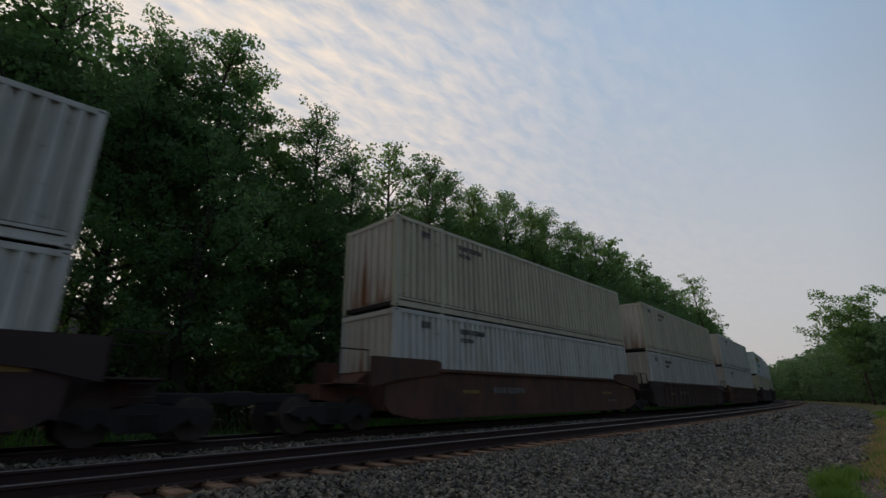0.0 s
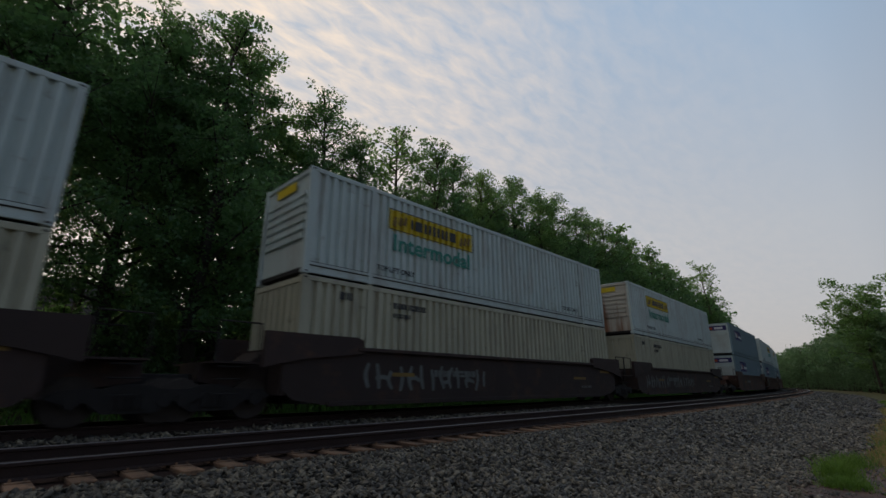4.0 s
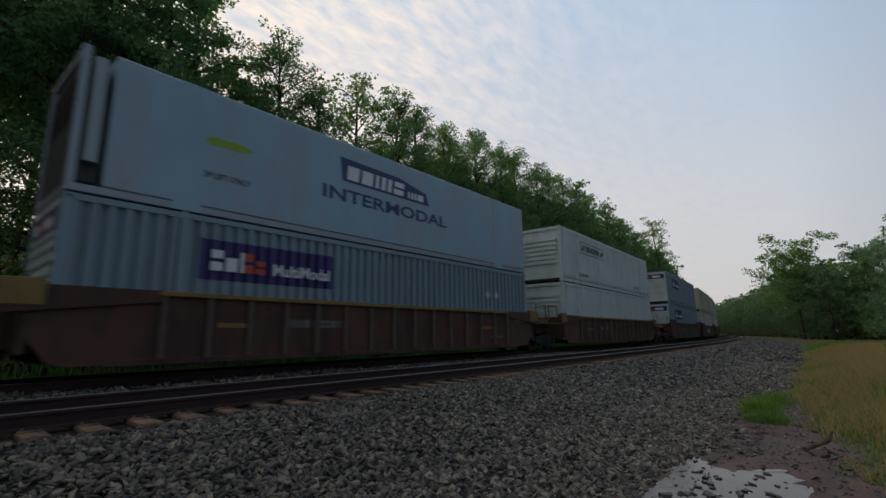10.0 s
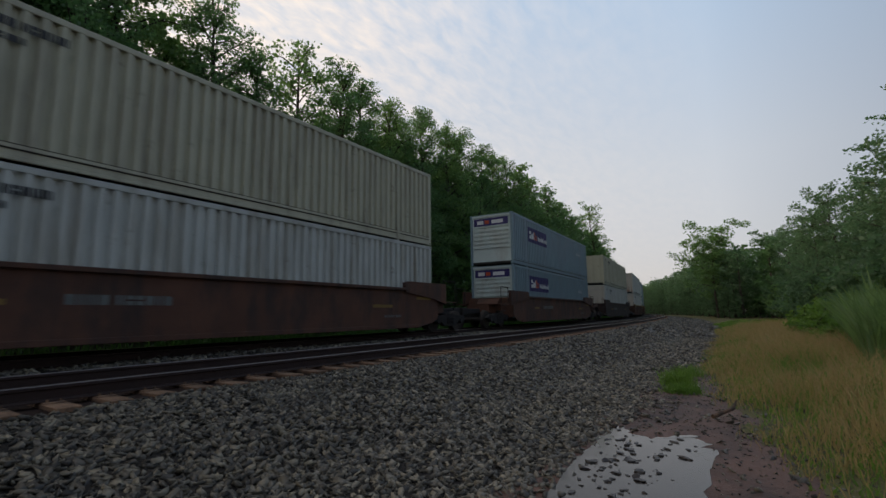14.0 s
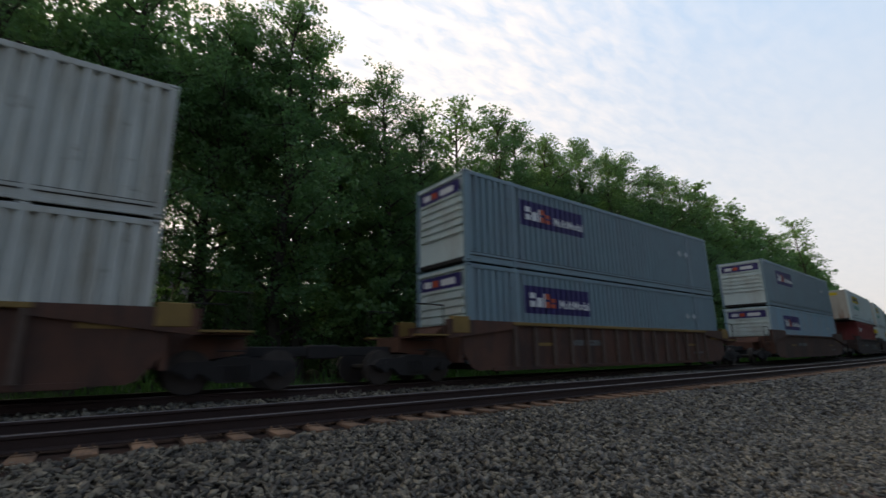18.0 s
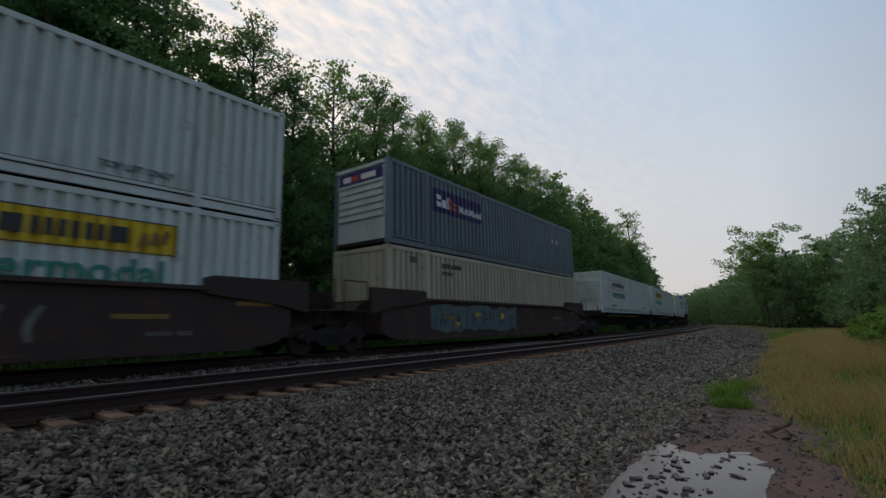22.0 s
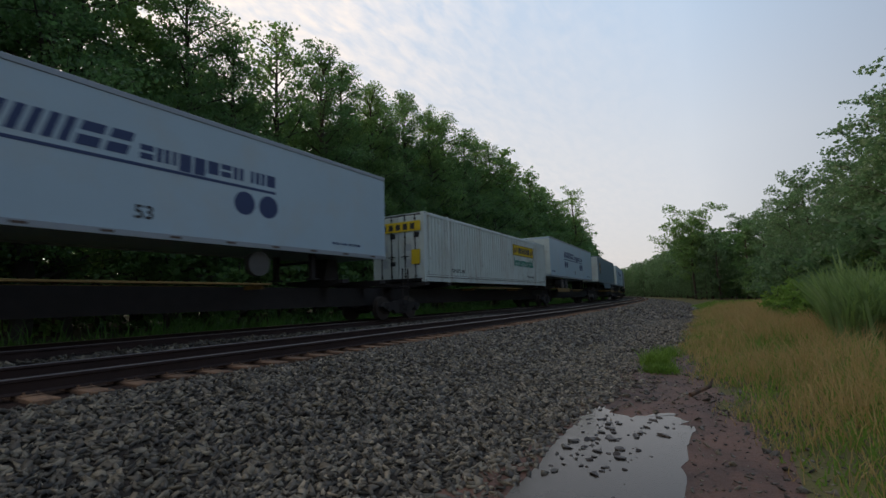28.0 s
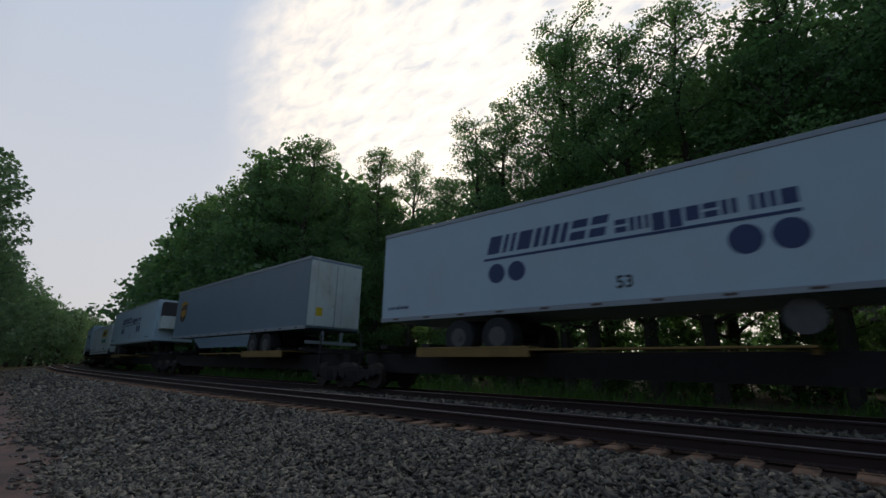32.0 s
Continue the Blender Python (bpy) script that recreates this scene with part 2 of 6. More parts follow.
M["hub"] = material("grey_wheel_hub", (0.085, 0.085, 0.082), 0.45, metal=0.4, spread=0.2, scale=6.0)
M["navy"] = material("dark_blue_lettering", (0.008, 0.032, 0.11), 0.5, spread=0.08, bump=0)
M["purple"] = material("purple_panel", (0.025, 0.018, 0.11), 0.5, spread=0.1, bump=0)
M["orange"] = material("orange_lettering", (0.42, 0.06, 0.02), 0.5, spread=0.08, bump=0)
M["teal"] = material("green_lettering", (0.0, 0.20, 0.145), 0.5, spread=0.1, bump=0)
M["black"] = material("black_lettering", (0.025, 0.025, 0.027), 0.6, spread=0.1, bump=0)
M["paper"] = material("white_lettering", (0.62, 0.62, 0.62), 0.6, spread=0.1, bump=0)
M["gold"] = material("gold_emblem", (0.40, 0.20, 0.02), 0.5, spread=0.1, bump=0)
M["brownlogo"] = material("brown_emblem", (0.05, 0.025, 0.012), 0.5, spread=0.1, bump=0)
M["green"] = material("lime_green_sticker", (0.20, 0.34, 0.02), 0.5, spread=0.1, bump=0)
M["placard"] = material("grey_placard_holder", (0.36, 0.40, 0.42), 0.55, spread=0.15, scale=5.0, bump=0)
M["paleblue"] = material("pale_blue_grey_paint", (0.225, 0.36, 0.43), 0.45, spread=0.08, scale=0.7, dirt=(0.28, 0.31, 0.33), dirt_scale=(1.2, 1, 0.4), bump=0.004)
M["trailer"] = material("smooth_white_trailer_paint", (0.36, 0.49, 0.56), 0.42, spread=0.06, scale=0.5, dirt=(0.40, 0.45, 0.45), dirt_at=(0.5, 0.85), dirt_scale=(0.7, 1, 0.6), bump=0.003, per=0.04)
M["wornbrown"] = material("worn_brown_grey_paint", (0.105, 0.068, 0.05), 0.75, spread=0.35, scale=2.0, dirt=(0.04, 0.025, 0.02), dirt_scale=(1.5, 1, 0.8))
M["mint"] = material("mint_spray_paint", (0.14, 0.21, 0.17), 0.6, spread=0.4, scale=3.0, bump=0)
M["sand"] = material("pale_yellow_spray_paint", (0.25, 0.22, 0.12), 0.6, spread=0.4, scale=3.0, bump=0)
M["spray"] = material("pale_spray_paint", (0.11, 0.12, 0.115), 0.6, spread=0.3, scale=4.0, bump=0)
M["sprayblue"] = material("blue_spray_paint", (0.07, 0.12, 0.13), 0.6, spread=0.4, scale=3.0, bump=0)
M["rustspray"] = material("orange_brown_spray_paint", (0.16, 0.055, 0.025), 0.6, spread=0.4, scale=3.0, bump=0)
M["railside"] = material("rusty_rail_side", (0.028, 0.012, 0.009), 0.8, spread=0.3, scale=3.0, grain=60)
M["railtop"] = material("polished_rail_head", (0.21, 0.17, 0.155), 0.40, metal=0.9, spread=0.12, scale=2.0, bump=0)
M["tie"] = material("weathered_tie_wood", (0.19, 0.105, 0.06), 0.9, spread=0.35, scale=3.0, grain=30, dirt=(0.05, 0.03, 0.022), dirt_at=(0.42, 0.62), dirt_scale=(4, 1.2, 3), per=0.35)
M["stone"] = material("ballast_stone", (0.094, 0.080, 0.060), 0.50, spread=0.4, scale=6.0, grain=70, bump=0.004)


def vary_pieces(m, lo, hi):
    """Each loose piece of the mesh gets its own shade."""
    nt = m.node_tree
    p = nt.nodes["Principled BSDF"]
    geo = nt.nodes.new("ShaderNodeNewGeometry")
    old = p.inputs["Base Color"].links[0].from_socket
    nt.links.new(mix(nt, 1.0, old, ramp(nt, geo.outputs["Random Per Island"], [(0.0, lo), (0.6, 1.0), (1.0, hi)]), "MULTIPLY"), p.inputs["Base Color"])


M["dusty"] = material("dusty_ballast_stone", (0.142, 0.121, 0.092), 0.62, spread=0.4, scale=6.0, grain=70, bump=0.004)
vary_pieces(M["dusty"], (0.25, 0.25, 0.26), (2.1, 2.05, 1.9))
vary_pieces(M["stone"], (0.22, 0.22, 0.24), (2.4, 2.35, 2.15))
# bed near-black: the shade in the gaps between stones is in its colour
M["ballast"] = material("ballast_bed_gap_shade", (0.017, 0.015, 0.013), 0.9, spread=0.6, scale=0.5, grain=17.0, bump=0.06, dirt=(0.04, 0.032, 0.028), dirt_at=(0.45, 0.7), dirt_scale=(0.3, 0.3, 0.3))
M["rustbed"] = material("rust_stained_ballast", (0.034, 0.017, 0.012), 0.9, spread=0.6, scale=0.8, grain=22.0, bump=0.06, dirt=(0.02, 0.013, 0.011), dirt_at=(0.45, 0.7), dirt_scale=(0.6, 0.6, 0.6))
M["mud"] = material("wet_reddish_mud", (0.14, 0.074, 0.055), 0.62, spread=0.35, scale=1.5, grain=25.0, bump=0.03, dirt=(0.06, 0.036, 0.03), dirt_at=(0.45, 0.65), dirt_scale=(1.2, 1.2, 1.2))
M["wetmud"] = material("wet_dark_mud", (0.035, 0.024, 0.019), 0.45, spread=0.35, scale=8.0, grain=60.0, bump=0.006)
M["soil"] = material("weedy_soil", (0.11, 0.10, 0.04), 0.9, spread=0.45, scale=0.7, grain=12.0, bump=0.05)
M["forest"] = material("leaf_litter", (0.04, 0.035, 0.02), 0.95, spread=0.4, scale=0.6, grain=9.0, bump=0.05)
M["water"] = material("muddy_water", (0.05, 0.042, 0.036), 0.14, spread=0.15, scale=1.0, grain=6.0, bump=0.0)
M["water"].node_tree.nodes["Principled BSDF"].inputs["IOR"].default_value = 1.33
for k in ("mud", "ballast", "soil", "forest", "rustbed"):
    M[k].node_tree.nodes["Principled BSDF"].inputs["Specular IOR Level"].default_value = 0.2
M["bark"] = material("grey_bark", (0.055, 0.045, 0.035), 0.9, spread=0.35, scale=4.0, grain=25.0, bump=0.03)
M["leaf"] = leaf_material("tree_leaves", (0.048, 0.105, 0.046), (0.11, 0.21, 0.085), (0.16, 0.33, 0.105))
M["leaf2"] = leaf_material("light_tree_leaves", (0.06, 0.125, 0.048), (0.14, 0.245, 0.085), (0.20, 0.37, 0.11))
# distance haze is painted into these leaves as a paler, greyer green
M["leafhaze"] = leaf_material("haze_tinted_leaves", (0.050, 0.100, 0.060), (0.125, 0.20, 0.11), (0.15, 0.29, 0.125))
M["verge"] = leaf_material("shoulder_grass", (0.03, 0.085, 0.02), (0.075, 0.165, 0.04), (0.10, 0.24, 0.04))
M["weed"] = leaf_material("weed_leaves", (0.07, 0.14, 0.02), (0.18, 0.30, 0.05), (0.22, 0.38, 0.06))
M["straw"] = leaf_material("dry_grass", (0.30, 0.20, 0.07), (0.58, 0.41, 0.19), (0.54, 0.37, 0.15))
M["reed"] = leaf_material("reed_leaves", (0.03, 0.07, 0.02), (0.26, 0.36, 0.13), (0.24, 0.36, 0.10))
M["siding"] = material("grey_house_siding", (0.16, 0.16, 0.15), 0.7, spread=0.12, scale=1.0)
M["roof"] = material("dark_shingle_roof", (0.045, 0.042, 0.042), 0.85, spread=0.25, scale=1.0)
M["glass"] = material("dark_window_glass", (0.02, 0.025, 0.03), 0.1, spread=0.1, bump=0)


# ---- mesh helpers ----
def mesh(name, verts, faces, mats, index=None, smooth=False):
    me = bpy.data.meshes.new(name)
    me.from_pydata([tuple(v) for v in verts], [], faces)
    for m in (mats if isinstance(mats, (list, tuple)) else [mats]):
        me.materials.append(m)
    if index is not None:
        me.polygons.foreach_set("material_index", np.asarray(index, dtype=np.int32))
    if smooth:
        me.polygons.foreach_set("use_smooth", np.ones(len(me.polygons), dtype=bool))
    me.update()
    return me


def quads(name, q, mat):
    """A mesh of loose quads from an array (n, 4, 3)."""
    q = np.asarray(q, dtype=np.float32)
    n = len(q)
    me = bpy.data.meshes.new(name)
    me.vertices.add(4 * n)
    me.vertices.foreach_set("co", q.ravel())
    me.loops.add(4 * n)
    me.loops.foreach_set("vertex_index", np.arange(4 * n, dtype=np.int32))
    me.polygons.add(n)
    me.polygons.foreach_set("loop_start", np.arange(0, 4 * n, 4, dtype=np.int32))
    me.materials.append(mat)
    me.update()
    me.validate()
    return me


def put(name, me, parent=None, label="", m=None):
    ob = new(name, me)
    if parent is not None:
        ob.parent = parent
    if m is not None:
        ob.matrix_basis = m
    if label:
        tagged(ob, label)
    return ob


def empty(name):
    return new(name)


class Solid:
    """Collects boxes, prisms and tubes into one mesh."""

    def __init__(self):
        self.v, self.f = [], []

    def add(self, verts, faces):
        n = len(self.v)
        self.v += [tuple(p) for p in verts]
        self.f += [tuple(i + n for i in f) for f in faces]
        return self

    def box(self, x0, x1, y0, y1, z0, z1, bevel=0.0):
        if bevel <= 0:
            return self.add([(x, y, z) for z in (z0, z1) for y in (y0, y1) for x in (x0, x1)],
                            [(0, 2, 3, 1), (4, 5, 7, 6), (0, 1, 5, 4), (2, 6, 7, 3), (0, 4, 6, 2), (1, 3, 7, 5)])
        b = bevel
        ring = lambda z, k: [(x0 + k, y0 + k, z), (x1 - k, y0 + k, z), (x1 - k, y1 - k, z), (x0 + k, y1 - k, z)]
        v = ring(z0, b) + ring(z0 + b, 0) + ring(z1 - b, 0) + ring(z1, b)
        f = [(3, 2, 1, 0), (12, 13, 14, 15)]
        for r in range(3):
            for i in range(4):
                j = (i + 1) % 4
                f.append((4 * r + i, 4 * r + j, 4 * r + 4 + j, 4 * r + 4 + i))
        return self.add(v, f)

    def prism(self, pts, axis, a, b):
        """A polygon in the two other axes, pushed along the axis from a to b."""
        def at3(p, t):
            return (t, p[0], p[1]) if axis == "x" else (p[0], t, p[1]) if axis == "y" else (p[0], p[1], t)
        n = len(pts)
        v = [at3(p, a) for p in pts] + [at3(p, b) for p in pts]
        f = [tuple(range(n - 1, -1, -1)), tuple(range(n, 2 * n))]
        f += [(i, (i + 1) % n, n + (i + 1) % n, n + i) for i in range(n)]
        return self.add(v, f)

    def tube(self, p, q, r0, r1=None, n=8, caps=True):
        r1 = r0 if r1 is None else r1
        p, q = Vector(p), Vector(q)
        d = (q - p).normalized()
        a = d.orthogonal().normalized()
        b = d.cross(a)
        v = [p + (a * math.cos(i * math.tau / n) + b * math.sin(i * math.tau / n)) * r0 for i in range(n)]
        v += [q + (a * math.cos(i * math.tau / n) + b * math.sin(i * math.tau / n)) * r1 for i in range(n)]
        f = [(i, (i + 1) % n, n + (i + 1) % n, n + i) for i in range(n)]
        if caps:
            f += [tuple(range(n - 1, -1, -1)), tuple(range(n, 2 * n))]
        return self.add(v, f)

    def done(self, name, mat):
        me = mesh(name, self.v, self.f, mat)
        bm = bmesh.new()
        bm.from_mesh(me)
        bmesh.ops.recalc_face_normals(bm, faces=bm.faces)
        bm.to_mesh(me)
        bm.free()
        return me


CACHE = {}


def cached(key, make):
    if key not in CACHE:
        CACHE[key] = make()
    return CACHE[key]


# ---- the line: two tangent arcs that bend away from the camera ----
YC = 11.65                 # middle of the far track, where it passes the camera
RAIL = 0.795               # top of rail
R_RIGHT, R_LEFT = 600.0, 442.0
NEAR = -4.14               # offset of the near track's middle


def line(s, o=0.0):
    """Place and heading at arc length s along the far track, o metres further from the camera."""
    r = R_RIGHT if s >= 0 else R_LEFT
    a = s / r
    return (r - o) * math.sin(a), YC + r - (r - o) * math.cos(a), a


def at(s, o, z):
    x, y, _ = line(s, o)
    return (x, y, z)


def spaced(a, b, near, far, grow):
    """Stations along the line, dense round the camera and wider apart far off."""
    out, s = [0.0], 0.0
    while s < b:
        s += min(far, near + abs(s) * grow)
        out.append(s)
    s = 0.0
    while s > a:
        s -= min(far, near + abs(s) * grow)
        out.insert(0, s)
    return out


# ---- ground ----
def edge_shift(s):
    return 0.35 * noise.noise((s * 0.35, 3.1, 0)) + 0.2 * noise.noise((s * 1.3, 7.7, 0))


def height(s, o):
    """Height of the ground across the line."""
    prof = [(-400, 0.0), (-60, 0.1), (-14.5, 0.10), (-12.6, 0.04), (-11.2, 0.0), (-9.4, 0.02), (-8.2, 0.16), (-6.1, 0.475), (-5.5, 0.518), (-5.2, 0.525), (-2.9, 0.535), (-2.1, 0.63),
            (-1.4, 0.62), (1.4, 0.60), (1.9, 0.52), (3.0, 0.36), (5.0, 0.45), (9.0, 0.55), (30, 0.9), (80, 1.0), (380, 1.0)]
    z = np.interp(o, [p[0] for p in prof], [p[1] for p in prof])
    x, y, _ = line(s, o)
    flat = min(1, max(0, x - 0.9) / 0.8, max(0, 8.2 - x) / 0.8, max(0, y + 0.25) / 0.5, max(0, 2.35 - y) / 0.5) if 0 < x < 9 and -1 < y < 3 else 0
    rough = 0.10 if o < -12.6 or o > 3.4 else 0.03
    z += rough * noise.noise((s * 0.5, o * 0.5, 0)) + 0.3 * rough * noise.noise((s * 2.1, o * 2.1, 5))
    return float(z * (1 - flat) + 0.02 * flat)


def build_ground():
    S = spaced(-430, 560, 0.3, 14, 0.035)
    O = [-400, -250, -150, -90, -60, -40, -28, -22, -18, -16] + [-15 + 0.2 * i for i in range(30)] + [-9 + 0.35 * i for i in range(11)] + [-5.1, -4.14, -3.1, -2.7, -2.1, -1.6, 0, 1.5, 1.9, 2.6, 3.4, 4.2, 5.2, 6.5, 8, 11, 15, 20, 30, 45, 70, 110, 180, 280, 380]
    v, f, idx = [], [], []
    for s in S:
        for o in O:
            v.append(at(s, o, height(s, o)))
    n = len(O)
    for i in range(len(S) - 1):
        for j in range(n - 1):
            f.append((i * n + j, (i + 1) * n + j, (i + 1) * n + j + 1, i * n + j + 1))
            o = (O[j] + O[j + 1]) / 2 - edge_shift(S[i])
            grass_edge = -11.9 + 1.6 * min(1, max(0, S[i] - 4) / 11) + 0.9 * min(1, max(0, -S[i] - 1) / 6) + 1.0 * min(1, max(0, -S[i] - 12) / 15)
            verge = -9.6 - 0.8 * min(1, max(0, S[i] - 11) / 5) - 0.3 * min(1, max(0, -S[i] - 2) / 4) + 1.2 * min(1, max(0, -S[i] - 8) / 18)
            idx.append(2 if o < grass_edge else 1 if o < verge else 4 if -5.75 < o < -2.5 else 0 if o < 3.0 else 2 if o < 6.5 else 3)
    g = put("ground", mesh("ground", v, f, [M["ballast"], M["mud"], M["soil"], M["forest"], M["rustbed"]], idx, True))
    tagged(g, "grey ballast bed, muddy track and weedy soil beside a railway", "ground", kind="structure")


build_ground()


def sweep(name, profile, offset, s0, s1, mats, idx, drop=0.0):
    S = spaced(s0, s1, 1.0, 6, 0.05)
    n = len(profile)
    v, f, fi = [], [], []
    for s in S:
        for y, z in profile:
            v.append(at(s, offset + y, RAIL - drop + z))
    for i in range(len(S) - 1):
        for j in range(n):
            k = (j + 1) % n
            f.append((i * n + j, i * n + k, (i + 1) * n + k, (i + 1) * n + j))
            fi.append(idx[j])
    return mesh(name, v, f, mats, fi)


def build_track(name, offset, label, tie_parts):
    track = tagged(empty(name), label, "railway track", kind="structure")
    drop = 0.035 if tie_parts else 0.0
    top = RAIL - drop - 0.192
    # rail section, clockwise from the head's field edge
    prof = [(-0.036, -0.008), (-0.030, 0.0), (0.030, 0.0), (0.036, -0.008), (0.036, -0.040), (0.010, -0.055), (0.010, -0.150), (0.075, -0.170), (0.075, -0.180),
            (-0.075, -0.180), (-0.075, -0.170), (-0.010, -0.150), (-0.010, -0.055), (-0.036, -0.040)]
    for side in (-0.753, 0.753):
        put("rail", sweep("rail", prof, offset + side, -330, 420, [M["railside"], M["railtop"]], [1, 1, 1] + [0] * 11, drop), track, "rusty steel rail with a polished running surface")
    # ties
    rng = random.Random(4)
    kinds = []
    for k in range(6):
        so = Solid()
        so.box(-0.115, 0.115, -1.3 + rng.uniform(-.04, .04), 1.3 + rng.uniform(-.04, .04), -0.18, 0.0, 0.008)
        for y in (-0.753, 0.753):                               # tie plates and spikes
            so.box(-0.10, 0.10, y - 0.18, y + 0.18, 0.0, 0.012)
            for dx, dy in ((-0.06, -0.11), (0.06, -0.11), (-0.06, 0.11), (0.06, 0.11)):
                so.box(dx - 0.012, dx + 0.012, y + dy - 0.012, y + dy + 0.012, 0.012, 0.04)
        kinds.append(so.done("tie", M["tie"]))
    s = -300.0
    far = Solid()
    while s < 380:
        s += 0.5
        tilt = rng.uniform(-0.9, 0.9)
        if tie_parts and -62 < s < 80:
            x, y, a = line(s, offset)
            put("tie", rng.choice(kinds), track, m=pose(x, y, top + rng.uniform(-.012, .004), 0, 0, math.degrees(a) + tilt))
        elif tie_parts or -30 < s < 40:
            x, y, a = line(s, offset)
            m = pose(x, y, top, 0, 0, math.degrees(a))
            far.add([m @ Vector((px, py, pz)) for pz in (-0.1, 0) for py in (-1.3, 1.3) for px in (-.115, .115)],
                    [(4, 5, 7, 6), (0, 1, 5, 4), (2, 6, 7, 3), (0, 4, 6, 2), (1, 3, 7, 5)])
    ob = put("far_ties", mesh("far_ties", far.v, far.f, M["tie"]), track)
    tagged(ob, kind="stuff")


build_track("track_near", NEAR, "empty railway track with rusty rails on weathered wooden ties", True)
build_track("track_far", 0.0, "railway track under the train, rails on wooden ties", False)


# ---- trees ----
def tree_meshes(seed, H, base, spread, leaves, size, limbs, mat, twigs=True, point=0.8):
    """Trunk with limbs, and a pointed crown of loose leaf sprays round the limb ends."""
    rng = random.Random(seed)
    nr = np.random.RandomState(seed)
    so = Solid()
    pts, p, r = [], Vector((0, 0, -0.3)), 0.017 * H
    n = 10 if twigs else 5
    rise = (H * 0.97 + 0.3) / n
    wob = 0.22 * H / 17
    for i in range(n + 1):
        pts.append((p.copy(), max(0.02, r * (1 - i / (n + 0.4)) ** 0.85)))
        p += Vector((rng.uniform(-wob, wob), rng.uniform(-wob, wob), rise))
    for (a, ra), (b, rb) in zip(pts, pts[1:]):
        so.tube(a, b, ra, rb, 7 if twigs else 5, False)
    ends = []
    lobe = rng.uniform(0, 6.28)
    for k in range(limbs):
        f = ((k + rng.random()) / limbs) ** 0.9
        z = base + (H * 0.95 - base) * f
        i = min(n - 1, int((z + 0.3) / rise))
        root = pts[i][0].lerp(pts[i + 1][0], ((z + 0.3) / rise) % 1)
        shape = min(1.0, 0.62 + f * 1.5) * (1 - max(0.0, f - 0.30) / 0.70 * point) ** 0.8
        reach = spread * 1.15 * shape * rng.uniform(0.62, 1.15) * (1 + 0.18 * math.sin(z * 1.9 + lobe))
        ang = k * 2.4 + rng.uniform(-.5, .5)
        d = Vector((math.cos(ang), math.sin(ang), rng.uniform(0.10, 0.55) + 0.55 * f))
        mid = root + d * reach * 0.5
        tip = mid + Vector((d.x, d.y, d.z * 0.5 + rng.uniform(-.3, .4))) * reach * 0.5
        so.tube(root, mid, pts[i][1] * 0.4 + 0.012, 0.035, 5 if twigs else 3, False)
        if twigs:
            so.tube(mid, tip, 0.035, 0.012, 4, False)
        ends += [(mid, 0.8, reach), (tip, 1.0, reach)]
        for j in range(6):
            q = root.lerp(tip, rng.uniform(0.35, 1.0)) + Vector((rng.gauss(0, .4), rng.gauss(0, .4), rng.gauss(.10, .32))) * (0.12 * spread + reach * 0.40)
            if twigs and j < 3:
                so.tube(mid.lerp(tip, 0.3), q, 0.018, 0.008, 3, False)
            ends.append((q, 0.85, reach))
    for k in range(3):
        ends.append((pts[-1][0] + Vector((0, 0, -0.035 * H * k)), 0.7, spread * 0.5))
    total = sum(0.3 + e[2] for e in ends)
    q = []
    for c, w, reach in ends:
        m = max(4, int(leaves * (0.3 + reach) / total * rng.uniform(0.55, 1.45)))
        g = nr.normal(0, 1, (m, 3))
        g /= np.maximum(np.linalg.norm(g, axis=1), 0.3)[:, None] ** 0.6
        cen = np.array(c) + g * np.array([0.62, 0.62, 0.40]) * (0.13 * spread + 0.15 * reach) * w
        up = nr.normal(0, 1, (m, 3)) + np.array([0, 0, 0.9])
        u = np.cross(up, nr.normal(0, 1, (m, 3)))
        u /= np.linalg.norm(u, axis=1)[:, None]
        t = np.cross(up, u)
        t /= np.linalg.norm(t, axis=1)[:, None]
        L = size * nr.uniform(0.6, 1.35, (m, 1))
        W = L * 0.40
        q.append(np.stack([cen - u * L * .5, cen + t * W - u * L * 0.05, cen + u * L * .5, cen - t * W - u * L * 0.05], 1))
    return mesh("trunk", so.v, so.f, M["bark"]), quads("crown", np.concatenate(q), mat)


def make_tree(name, meshes, x, y, z, turn, scale, label, group):
    t = tagged(empty(name), label, "tree", group)
    put("trunk", meshes[0], t)
    put("crown", meshes[1], t)
    t.matrix_basis = pose(x, y, z, 0, 0, turn) @ Matrix.Scale(scale, 4)
    return t


FAR_V, FAR_F, FAR_Q, FAR_P, FAR_N = [], [], [], [], [0]


def far_tree(meshes, x, y, z, turn, scale, light=False):
    """Adds a tree to the joined far wood; light: leaves with haze in their colour."""
    m = np.array(pose(x, y, z, 0, 0, turn) @ Matrix.Scale(scale, 4))
    for me, bag in ((meshes[0], FAR_V), (meshes[1], FAR_P if light else FAR_Q)):
        co = np.empty(len(me.vertices) * 3, dtype=np.float32)
        me.vertices.foreach_get("co", co)
        bag.append(co.reshape(-1, 3) @ m[:3, :3].T + m[:3, 3])
    FAR_F.extend([tuple(i + FAR_N[0] for i in p.vertices) for p in meshes[0].polygons])
    FAR_N[0] += len(meshes[0].vertices)


